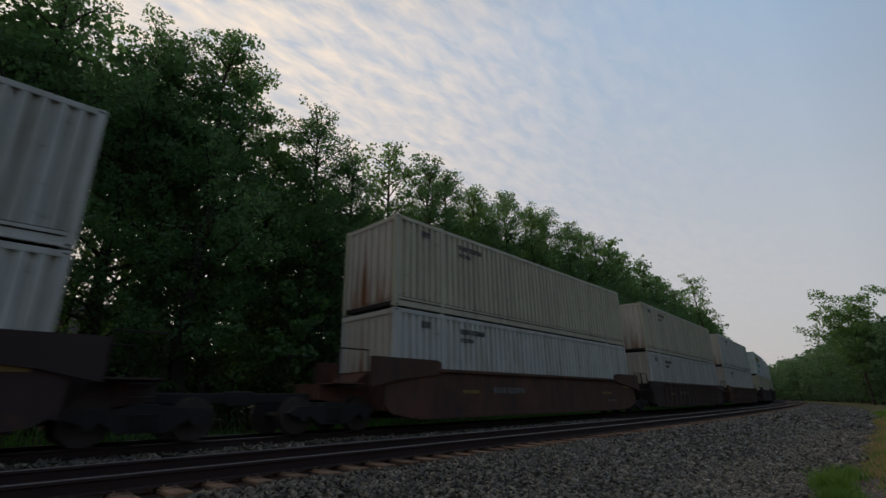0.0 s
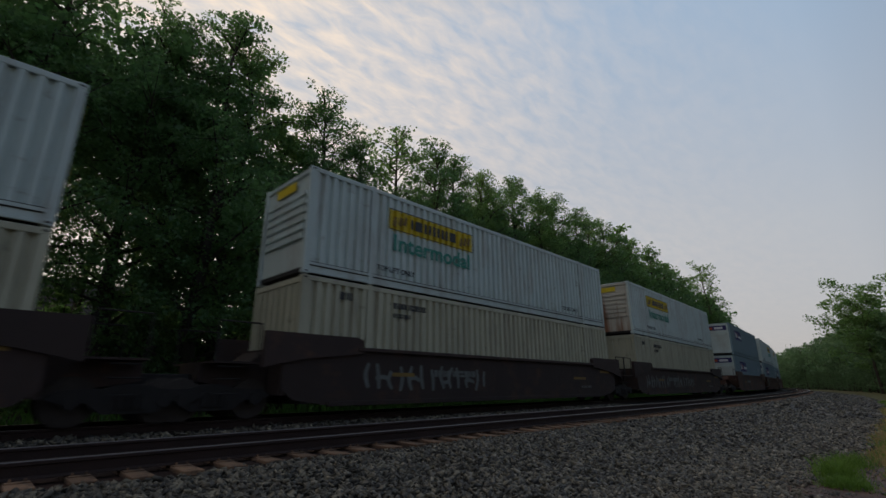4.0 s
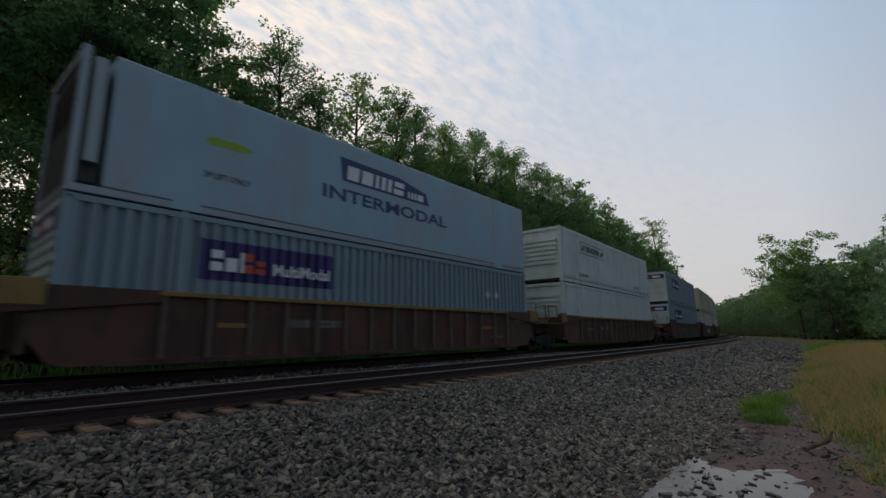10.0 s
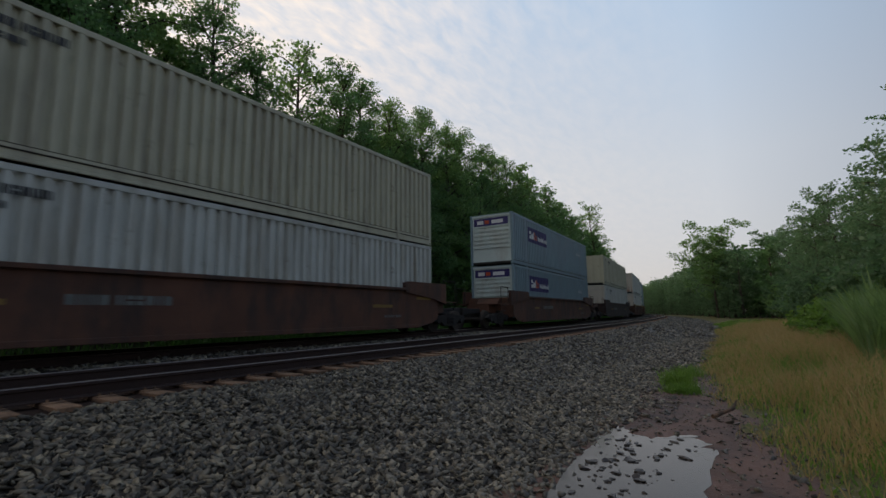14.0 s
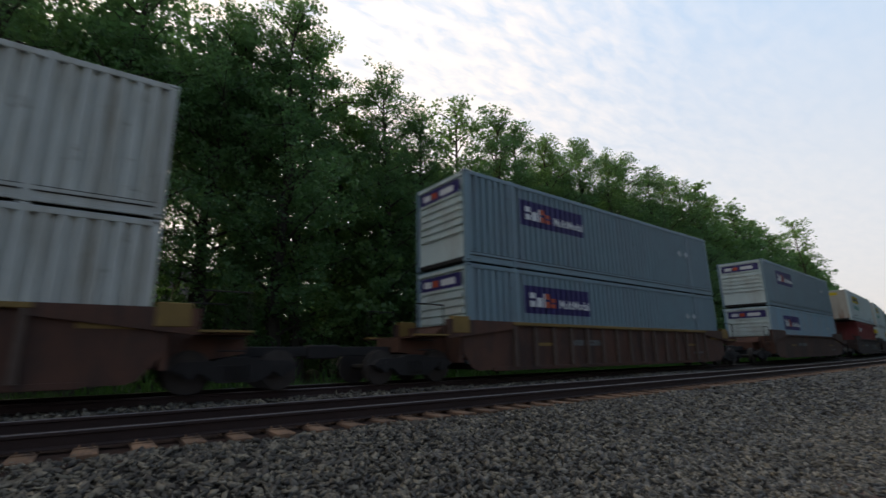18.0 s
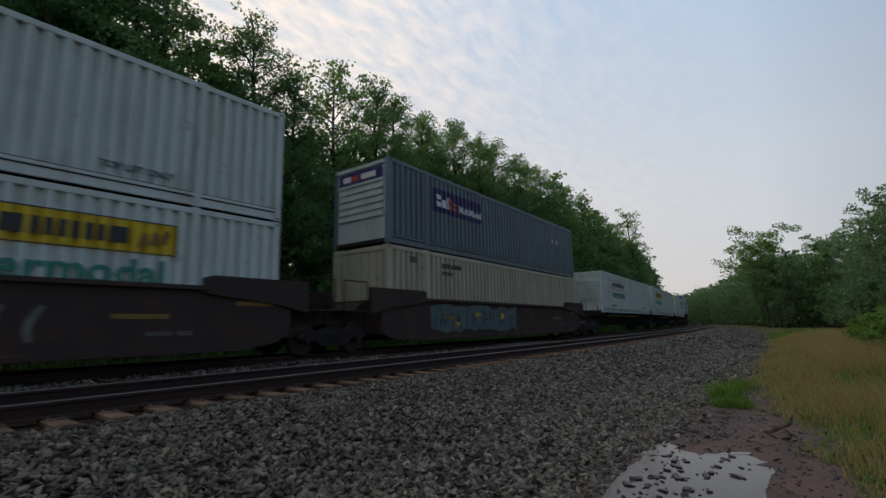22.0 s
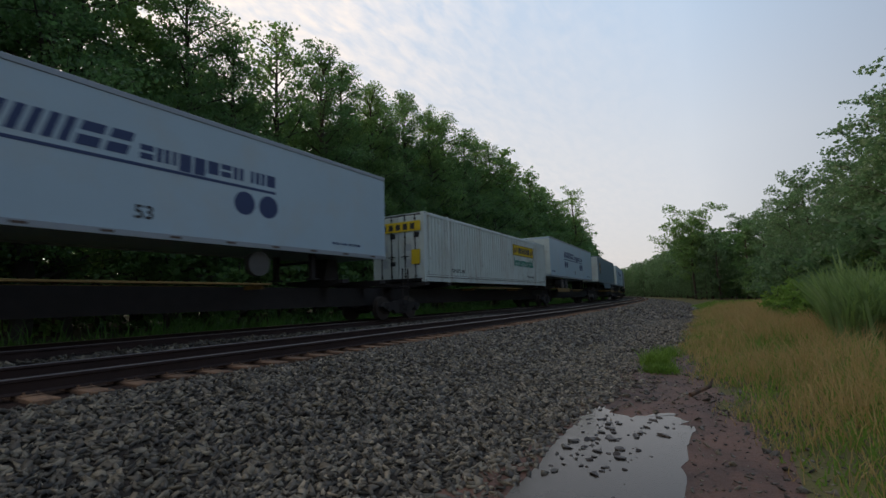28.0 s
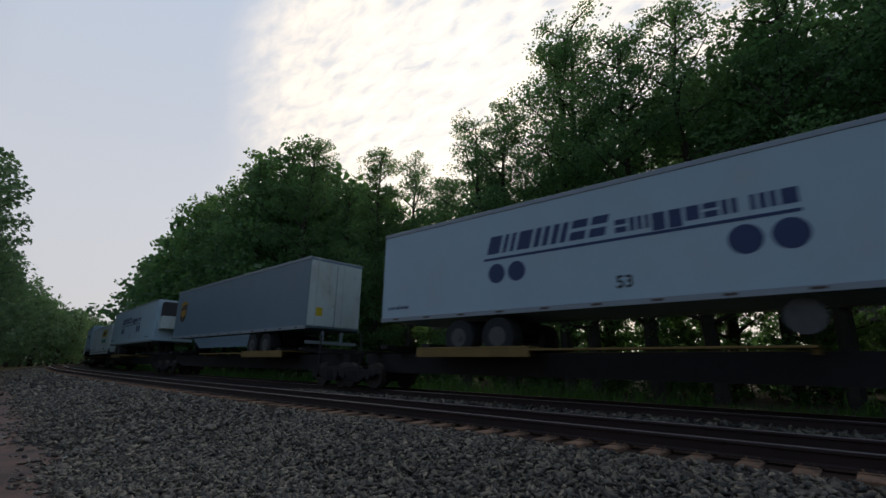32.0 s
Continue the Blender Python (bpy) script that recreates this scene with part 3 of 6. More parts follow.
def finish_far():
    w = tagged(empty("far_wood"), "mass of leafy trees deep in the wood and far along the line", "wood", kind="stuff")
    tagged(put("trunks", mesh("trunks", np.concatenate(FAR_V), FAR_F, M["bark"]), w), kind="stuff")
    tagged(put("crowns", quads("crowns", np.concatenate(FAR_Q).reshape(-1, 4, 3), M["leaf"]), w), kind="stuff")
    tagged(put("pale_crowns", quads("pale_crowns", np.concatenate(FAR_P).reshape(-1, 4, 3), M["leafhaze"]), w), kind="stuff")


# the edge of the wood: where each tall tree stands along the line and how high its top is
EDGE = [(-61, 23.0), (-56, 22.4), (-51.5, 22.8), (-48, 22.3), (-44.5, 23.0), (-41, 22.2), (-37.3, 22.4), (-33, 20.9), (-28.3, 16.0), (-24.4, 17.5), (-21.2, 15.8), (-16.4, 16.8), (-13.2, 16.6), (-10.2, 19.4), (-8.6, 20.8), (-6.0, 18.0), (-3.8, 18.3),
        (-0.1, 18.6), (2.8, 18.0), (4.4, 17.8), (5.7, 19.7), (7.3, 18.6), (11.3, 16.9), (13.0, 15.2), (16.4, 17.1), (19.1, 17.7), (21.6, 17.4), (24.0, 17.0), (27.0, 16.8), (29.9, 18.9), (33.0, 18.0), (35.8, 18.7), (39.3, 18.2), (42.8, 18.7), (46.5, 18.4),
        (50.5, 19.5), (55, 18.8), (60, 18.9), (64, 18.4), (68, 18.6), (73, 18.6), (78, 18.2), (83, 18.4)]


def build_wood():
    rng = random.Random(11)
    dense = [tree_meshes(20 + k, 17.0, 0.9, 2.75, 27000, 0.125, 54, M["leaf" if k % 3 else "leaf2"], point=rng.uniform(0.72, 0.92)) for k in range(6)]
    mid = [tree_meshes(30 + k, 17.0, 0.8, 3.0, 6800, 0.27, 38, M["leaf" if k % 3 else "leaf2"], point=rng.uniform(0.7, 0.92)) for k in range(4)]
    wisp = [tree_meshes(50 + k, 17.0, 3.0, 2.4, 6500, 0.19, 40, M["leaf2"], point=0.55) for k in range(2)]
    pale = [tree_meshes(55 + k, 17.0, 0.5, 3.6, 7000, 0.30, 34, M["leafhaze"], point=0.55) for k in range(4)]
    farpale = [tree_meshes(85 + k, 17.0, 0.3, 3.9, 1700, 0.58, 24, M["leafhaze"], False, 0.6) for k in range(3)]
    shrub = [tree_meshes(75 + k, 5.5, 0.1, 2.4, 900, 0.40, 14, M["leafhaze"], False, 0.45) for k in range(3)]
    high = [tree_meshes(90 + k, 17.0, 10.5, 3.6, 3000, 0.36, 26, M["leaf"], False, 0.75) for k in range(3)]
    thin = [tree_meshes(40 + k, 17.0, 2.4, 3.0, 20500, 0.122, 46, M["leaf"]) for k in range(4)]
    under = [tree_meshes(60 + k, 5.5, 0.3, 1.8, 2400, 0.24, 16, M["leaf2"], point=0.6) for k in range(3)]
    scrub = [tree_meshes(65 + k, 5.5, 0.2, 2.2, 620, 0.48, 12, M["leaf2"], False, 0.5) for k in range(3)]
    far = [tree_meshes(80 + k, 17.0, 0.4, 3.9, 1600, 0.60, 24, M["leaf"], False, 0.8) for k in range(4)]
    lab = "tall leafy deciduous tree in a dark green wood beside the railway"
    slim = "slender tall tree with bare lower trunk and thin foliage"
    xs, tops = [a for a, b in EDGE], [b for a, b in EDGE]
    for k, (s, top) in enumerate(EDGE):
        o = (8.6 if s > -30 else 7.6) + rng.uniform(-0.3, 0.5)
        open_wood = -24 < s < 4
        kind = thin if open_wood else wisp if s == 16.4 else dense if -34 < s < 47 else mid
        x, y, a = line(s, o)
        make_tree("tree", kind[k % len(kind)], x, y, 0.4, rng.uniform(0, 360), (top - 0.4) / 17.0, slim if open_wood else "sparse half-bare tree standing out of the wood" if s == 16.4 else lab, "trees behind the train")
    # second and third rows, a little lower on the sky
    s = -62.0
    while s < 84:
        open_wood = -24 < s < 8
        low = min(np.interp(s + d, xs, tops) for d in (-2.5, 0, 2.5)) / 17.0
        if open_wood:
            x, y, a = line(s + rng.uniform(-1, 1), 12.5 + rng.uniform(-1, 3))
            make_tree("tree", rng.choice(thin), x, y, 0.2, rng.uniform(0, 360), low * rng.uniform(0.86, 1.0), slim, "trees behind the train")
            x, y, a = line(s + rng.uniform(-1, 1), 19 + rng.uniform(-2, 3))
            far_tree(rng.choice(high), x, y, 0.4, rng.uniform(0, 360), low * rng.uniform(0.9, 1.05))
            if s > -4:
                for o in (11.0, 14.5):
                    x, y, a = line(s + rng.uniform(-1.5, 1.5), o)
                    far_tree(rng.choice(high), x, y, 0.4, rng.uniform(0, 360), low * rng.uniform(0.84, 0.98))
            if rng.random() < 0.8:
                x, y, a = line(s, 10.5 + rng.uniform(-1, 1))
                make_tree("tree", rng.choice(under), x, y, 0, rng.uniform(0, 360), rng.uniform(0.45, 0.75), "low leafy sapling at the edge of the wood", "saplings")
        else:
            x, y, a = line(s + rng.uniform(-.6, .6), 11.2 + rng.uniform(-.8, .8))
            if -34 < s < 47:
                make_tree("tree", rng.choice(mid), x, y, 0.4, rng.uniform(0, 360), low * rng.uniform(0.82, 0.94), lab, "trees behind the train")
            else:
                far_tree(rng.choice(far), x, y, 0.4, rng.uniform(0, 360), low * rng.uniform(0.84, 0.96))
            x, y, a = line(s + rng.uniform(-1, 1), 15 + rng.uniform(-1, 1.5))
            far_tree(rng.choice(far), x, y, 0.4, rng.uniform(0, 360), low * rng.uniform(0.85, 1.0))
            if rng.random() < 0.7:
                x, y, a = line(s + 1.5, 7.0 + rng.uniform(-.5, .5))
                make_tree("tree", rng.choice(under), x, y, 0, rng.uniform(0, 360), rng.uniform(0.7, 1.3), "low leafy sapling at the edge of the wood", "saplings")
        s += rng.uniform(3.8, 4.8) if open_wood else rng.uniform(2.6, 3.4)
    for a0, a1, h0 in ((-205, -64, 24.0), (86, 290, 18.6)):
        s = a0
        while s < a1:
            for o, k in ((8.2, 1.0), (13.5, 0.98)):
                x, y, a = line(s + rng.uniform(-1, 1), o + rng.uniform(-.8, .8))
                far_tree(rng.choice(far), x, y, 0.4, rng.uniform(0, 360), h0 / 17 * k * rng.uniform(0.88, 1.0))
            s += rng.uniform(4.2, 5.8)
    # a lighter, airy tree that leans out over the line where it bends away
    x, y, a = line(88, 6.2)
    make_tree("tree", wisp[1], x, y, 0.3, 120, 1.26, "lighter airy tree standing forward of the wood", "trees behind the train")
    # scrub and far trees that close the view under the crowns
    s = -70.0
    while s < 60:
        x, y, a = line(s, (31 if -5 < s < 14 else 24) + rng.uniform(-2, 8))
        far_tree(rng.choice(far), x, y, 0.4, rng.uniform(0, 360), rng.uniform(0.34, 0.42) if -30 < s < 12 else rng.uniform(0.36, 0.52))
        x, y, a = line(s + 1.5, 15 + rng.uniform(-2, 4))
        far_tree(rng.choice(scrub), x, y, 0.4, rng.uniform(0, 360), rng.uniform(0.5, 0.8))
        x, y, a = line(s + 0.7, 19 + rng.uniform(-2, 2))
        far_tree(rng.choice(scrub), x, y, 0.4, rng.uniform(0, 360), rng.uniform(0.4, 0.6))
        s += rng.uniform(1.9, 2.9)
    # low dark brush along the foot of the open wood
    s = -30.0
    while s < 10:
        for o in (9.6, 12.0):
            x, y, a = line(s + rng.uniform(-.5, .5), o + rng.uniform(-.5, .5))
            far_tree(rng.choice(scrub), x, y, 0.3, rng.uniform(0, 360), rng.uniform(0.30, 0.46))
        s += rng.uniform(1.3, 1.9)
    # camera's side of the line, where the track bends out of sight
    side = "leafy tree on the camera side, pale green with haze painted in"
    for x, y, H in [(34, -12.5, 15.5), (37.5, -11, 14.6), (41.5, -10.8, 15.6), (46, -10.6, 14.8), (50.5, -10, 14.2), (57, -10.6, 13.6), (62, -9.4, 14.4), (68, -8.2, 15.0), (75, -6.8, 14.6), (83, -6.5, 13.5), (91, -6.0, 13.5), (99, -5.6, 15.0), (106, -2.6, 15.6), (112, -5, 16)]:
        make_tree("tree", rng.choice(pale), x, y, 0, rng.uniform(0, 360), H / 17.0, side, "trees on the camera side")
        far_tree(rng.choice(far), x + 3, y - 5, 0, rng.uniform(0, 360), H / 17.0 * 0.95)
        for k in range(3):
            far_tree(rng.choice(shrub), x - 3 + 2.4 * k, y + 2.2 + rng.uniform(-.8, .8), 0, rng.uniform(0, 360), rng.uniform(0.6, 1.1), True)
        make_tree("tree", rng.choice(under), x - 2, y + 3.0, 0, rng.uniform(0, 360), rng.uniform(0.6, 1.0), "low leafy sapling at the edge of the wood", "saplings")
    # one tree with a flat spreading crown stands forward of the rest
    crown = tree_meshes(97, 16.5, 4.5, 4.6, 11000, 0.34, 34, M["leaf2"], point=0.30)
    x, y, a = line(104, -14.6)
    make_tree("tree", crown, x, y, 0, 40, 1.0, "lighter green tree with a flat spreading crown", "trees on the camera side")
    s = 96.0
    while s < 300:
        H = np.interp(s, [96, 130, 200, 300], [13.0, 15.5, 14.5, 15.0])
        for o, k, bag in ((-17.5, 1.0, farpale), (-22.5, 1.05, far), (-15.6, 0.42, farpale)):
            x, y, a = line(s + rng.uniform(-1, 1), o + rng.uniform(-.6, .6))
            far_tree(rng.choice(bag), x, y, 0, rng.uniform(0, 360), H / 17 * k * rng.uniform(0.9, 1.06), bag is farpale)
        s += rng.uniform(4, 5.5)
    s = -46.0
    while s > -260:
        x, y, a = line(s, -13.2 + rng.uniform(-1.2, 0.6))
        if s > -90:
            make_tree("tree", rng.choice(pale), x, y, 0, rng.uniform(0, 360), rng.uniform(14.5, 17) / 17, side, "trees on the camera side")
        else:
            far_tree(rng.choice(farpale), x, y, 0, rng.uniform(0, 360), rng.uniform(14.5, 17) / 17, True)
        x, y, a = line(s - 2, -18 + rng.uniform(-2, 1))
        far_tree(rng.choice(far), x, y, 0, rng.uniform(0, 360), rng.uniform(15, 17) / 17)
        s -= rng.uniform(4, 6)
    finish_far()


build_wood()


# ---- grass, reeds, stones, puddle ----
def blades(name, base, heights, widths, lean, mat, seed, label, category):
    nr = np.random.RandomState(seed)
    n = len(base)
    ang = nr.uniform(0, math.tau, n)
    d = np.stack([np.cos(ang), np.sin(ang), np.zeros(n)], 1)
    la = nr.uniform(0, math.tau, n)
    bend = np.stack([np.cos(la), np.sin(la), np.zeros(n)], 1) * (heights * lean * nr.uniform(0.2, 1.2, n))[:, None]
    up = np.stack([np.zeros(n), np.zeros(n), heights], 1)
    w = d * widths[:, None] * 0.5
    low, midp, tip = base, base + up * 0.6 + bend * 0.35, base + up + bend
    q = np.concatenate([np.stack([low - w, low + w, midp + w * 0.8, midp - w * 0.8], 1), np.stack([midp - w * 0.8, midp + w * 0.8, tip + w * 0.12, tip - w * 0.12], 1)])
    ob = put(name, quads(name, q, mat))
    return tagged(ob, label, category, kind="stuff")


def scatter(n, s0, s1, o0, o1, seed, near=0.0):
    """Places on the ground, denser towards small |s| when near is set."""
    nr = np.random.RandomState(seed)
    u = nr.random_sample(n)
    s = s0 + (s1 - s0) * u ** (1 + near)
    o = o0 + (o1 - o0) * nr.random_sample(n)
    return s, o


def grass_edge(s):
    return -11.9 + 1.6 * min(1, max(0, s - 4) / 11) + 0.9 * min(1, max(0, -s - 1) / 6) + 1.0 * min(1, max(0, -s - 12) / 15) + edge_shift(s)


def build_grass():
    def field(n, s0, s1, o0, seed, near, hmin, hmax, mat, name, label, lean, wide=0.010, patch=None):
        s, o = scatter(n, s0, s1, o0, -9.8, seed, near)
        b, h, w = [], [], []
        rng = random.Random(seed)
        for a, c in zip(s, o):
            e = grass_edge(a) - 0.05
            if c > e + rng.gauss(0, 0.15):
                continue
            k = min(1.0, 0.16 + (e - c) * 0.40)
            if patch and noise.noise((a * 0.45, c * 0.6, patch)) < rng.uniform(-0.45, 0.15):
                continue
            b.append(at(a, c, height(a, c) - 0.02))
            h.append(rng.uniform(hmin, hmax) * k)
            w.append(wide * (1 + abs(a) * 0.06))
        blades(name, np.array(b), np.array(h), np.array(w), lean, mat, seed, label, "grass")
    field(76000, 0.6, 42, -18.5, 5, 0.9, 0.36, 0.88, M["straw"], "dry_grass", "tall golden dry grass along the muddy track", 0.75, 0.008, patch=2.0)
    field(40000, 0.8, 60, -19, 6, 0.9, 0.26, 0.62, M["weed"], "green_grass", "green grass among the dry stalks beside the track", 0.7, 0.013, patch=9.0)
    field(16000, 3, -40, -24, 13, 0.5, 0.15, 0.5, M["weed"], "green_grass", "green grass beside the railway", 0.7, 0.014)
    field(6000, -6, -60, -20, 7, 0.6, 0.2, 0.5, M["weed"], "green_grass", "green grass beside the railway", 0.6, 0.016)
    field(15000, 2, 40, -14.2, 12, 0.7, 0.16, 0.36, M["weed"], "short_grass", "short green grass at the edge of the muddy track", 0.9, 0.014)
    # green strip between the far track and the wood
    nr = np.random.RandomState(8)
    b, h, w = [], [], []
    for _ in range(19000):
        s = nr.uniform(-90, 130)
        o = 2.7 + abs(nr.normal(0, 1.5))
        if noise.noise((s * 0.25, o * 0.3, 4)) < -0.1:
            continue
        b.append(at(s, o, height(s, o) - 0.02))
        h.append(nr.uniform(0.35, 0.9))
        w.append(0.035)
    blades("weeds", np.array(b), np.array(h), np.array(w), 0.6, M["verge"], 9, "green weeds along the foot of the wood", "weeds")
    b, h, w = [], [], []
    for _ in range(14000):
        s = nr.uniform(-45, 75)
        o = nr.uniform(2.25, 4.2)
        if noise.noise((s * 0.2, o * 0.5, 8)) < -0.25:
            continue
        b.append(at(s, o, height(s, o) - 0.02))
        h.append(nr.uniform(0.18, 0.5))
        w.append(0.03)
    blades("verge_grass", np.array(b), np.array(h), np.array(w), 0.7, M["verge"], 19, "green grass on the shoulder of the far track", "grass")
    # tuft on the gravel's edge
    def tuft(x, y, r, n, hh, seed):
        nr = np.random.RandomState(seed)
        g = nr.normal(0, r * 0.5, (n, 2))
        base = np.stack([x + g[:, 0], y + g[:, 1], np.full(n, 0.0)], 1)
        blades("grass_tuft", base, nr.uniform(0.4, 1.0, n) * hh, np.full(n, 0.012), 0.8, M["weed"], seed, "bright green grass tuft on the edge of the gravel", "grass")
    tuft(9.75, 1.25, 0.26, 900, 0.20, 31)
    tuft(10.7, 1.45, 0.30, 500, 0.36, 32)
    tuft(12.4, 1.45, 0.34, 300, 0.30, 33)


build_grass()


def build_reeds():
    nr = np.random.RandomState(14)
    rng = random.Random(14)
    b, h, w = [], [], []
    for _ in range(5200):
        x = rng.uniform(13, 36)
        y = -1.75 - 0.09 * (x - 12) - abs(rng.gauss(0, 2.0))
        b.append((x, y, 0.05 + abs(rng.gauss(0, 0.25))))
        h.append(rng.uniform(0.8, 1.85))
        w.append(rng.uniform(0.04, 0.10))
    blades("reeds", np.array(b), np.array(h), np.array(w), 0.55, M["reed"], 15, "tall green reeds behind the dry grass", "reeds")
    # broad-leaved bush in front of the reeds
    me = tree_meshes(71, 2.3, 0.1, 1.5, 1500, 0.26, 14, M["weed"])
    for k, (x, y, sc) in enumerate([(23, -1.9, 0.45), (26, -2.2, 0.6), (29.5, -2.6, 0.65), (33, -3.2, 0.7), (20, -2.2, 0.36), (36.5, -3.4, 0.6)]):
        t = tagged(empty("bush"), "bright green broad-leaved bush at the edge of the reeds", "bush", "bushes by the reeds")
        put("stem", me[0], t)
        put("foliage", me[1], t)
        t.matrix_basis = pose(x, y, 0.05, 0, 0, 70 * k) @ Matrix.Scale(sc, 4)


build_reeds()


def stone_shapes(seed, count):
    rng = random.Random(seed)
    out = []
    for _ in range(count):
        bm = bmesh.new()
        bmesh.ops.create_cube(bm, size=1.0)
        v = np.array([x.co[:] for x in bm.verts])
        f = [[x.index for x in p.verts] for p in bm.faces]
        bm.free()
        v += np.array([[rng.uniform(-.33, .33) for _ in range(3)] for _ in v])
        v *= np.array([1.4, rng.uniform(.55, 1.0), rng.uniform(.20, .46)])
        out.append((v, np.array(f)))
    return out


def build_stones():
    shapes = stone_shapes(3, 14)
    nr = np.random.RandomState(6)
    def lay(name, n, s0, s1, o0, o1, size, seed, label, keep=None, mat="stone"):
        nr = np.random.RandomState(seed)
        V, F, k = [], [], 0
        s = nr.uniform(s0, s1, n)
        o = nr.uniform(o0, o1, n)
        for a, c in zip(s, o):
            if keep and not keep(a, c):
                continue
            v, f = shapes[nr.randint(len(shapes))]
            e = Euler((nr.uniform(-.9, .9), nr.uniform(-.75, .75), nr.uniform(0, 6.28))).to_matrix()
            z = size * nr.uniform(0.5, 1.45)
            V.append(v @ np.array(e).T * z + np.array(at(a, c, height(a, c) + z * 0.10)))
            F.append(f + k)
            k += len(v)
        V, F = np.concatenate(V), np.concatenate(F)
        me = bpy.data.meshes.new(name)
        me.vertices.add(len(V))
        me.vertices.foreach_set("co", V.astype(np.float32).ravel())
        me.loops.add(F.size)
        me.loops.foreach_set("vertex_index", F.astype(np.int32).ravel())
        me.polygons.add(len(F))
        me.polygons.foreach_set("loop_start", np.arange(0, F.size, 4, dtype=np.int32))
        me.materials.append(M[mat])
        me.update()
        me.validate()
        tagged(put(name, me), label, "gravel", kind="stuff")
    lab = "angular grey ballast stones"
    def on_bed(a, c):
        return c > -10.0 - 0.4 * min(1, max(0, a - 11) / 5) + 1.2 * min(1, max(0, -a - 8) / 18) + edge_shift(a) + nr.normal(0, 0.22) and not (pool(*line(a, c)[:2], 0.0) and nr.random_sample() > 0.03)
    dusty = "small dusty grey-brown ballast stones beside the muddy track"
    lay("ballast_stones", 33000, -9, 12, -8.6, -5.42, 0.050, 21, lab, on_bed)
    lay("dusty_stones", 30000, -9, 12, -11.0, -8.3, 0.044, 29, dusty, on_bed, "dusty")
    lay("dusty_stones", 8500, 12, 30, -10.8, -8.6, 0.056, 30, dusty, on_bed, "dusty")
    lay("ballast_stones", 9500, 12, 28, -9.0, -5.5, 0.062, 22, lab, on_bed)
    lay("ballast_stones", 13000, -24, -9, -12.0, -5.5, 0.062, 23, lab, on_bed)
    lay("ballast_stones", 5200, -16, 22, -2.85, -0.9, 0.07, 24, "ballast stones between the two tracks")
    lay("ballast_stones", 12000, 28, 100, -11.2, -5.5, 0.11, 26, lab, on_bed)
    lay("ballast_stones", 8000, -75, -24, -11.8, -5.5, 0.11, 27, lab, on_bed)
    def off_water(a, c):
        return not pool(*line(a, c)[:2], 0.0)
    lay("loose_stones", 700, 1, 14, -12.2, -9.6, 0.040, 25, "loose stones on the wet mud", off_water)
    lay("loose_stones", 4200, 1, 15, -12.4, -9.5, 0.018, 28, "small loose grit on the wet mud", off_water)


def clod_shapes(seed, count):
    rng = random.Random(seed)
    out = []
    for _ in range(count):
        bm = bmesh.new()
        bmesh.ops.create_icosphere(bm, subdivisions=1, radius=0.6)
        v = np.array([x.co[:] for x in bm.verts])
        f = np.array([[x.index for x in p.verts] for p in bm.faces])
        bm.free()
        v *= np.array([[rng.uniform(.5, 1.3)] for _ in v]) * np.array([rng.uniform(1, 1.7), 1.0, .55])
        out.append((v, f))
    return out


# puddle outline, in metres on the ground
POOL = [(2.2, 0.5), (3.0, 0.36), (4.2, 0.42), (5.2, 0.48), (5.95, 0.54), (6.3, 0.62), (6.5, 0.76), (6.35, 0.95), (6.08, 1.2), (6.2, 1.38), (6.5, 1.55), (6.42, 1.66), (6.0, 1.70), (5.3, 1.70), (4.6, 1.66), (3.8, 1.56), (3.0, 1.55), (2.3, 1.3), (1.9, 0.8)]


def pool(x, y, grow):
    """Whether a place lies in the puddle."""
    inside, n = False, len(POOL)
    for i in range(n):
        (x0, y0), (x1, y1) = POOL[i], POOL[(i + 1) % n]
        if (y0 > y) != (y1 > y) and x < (x1 - x0) * (y - y0) / (y1 - y0) + x0:
            inside = not inside
    return inside


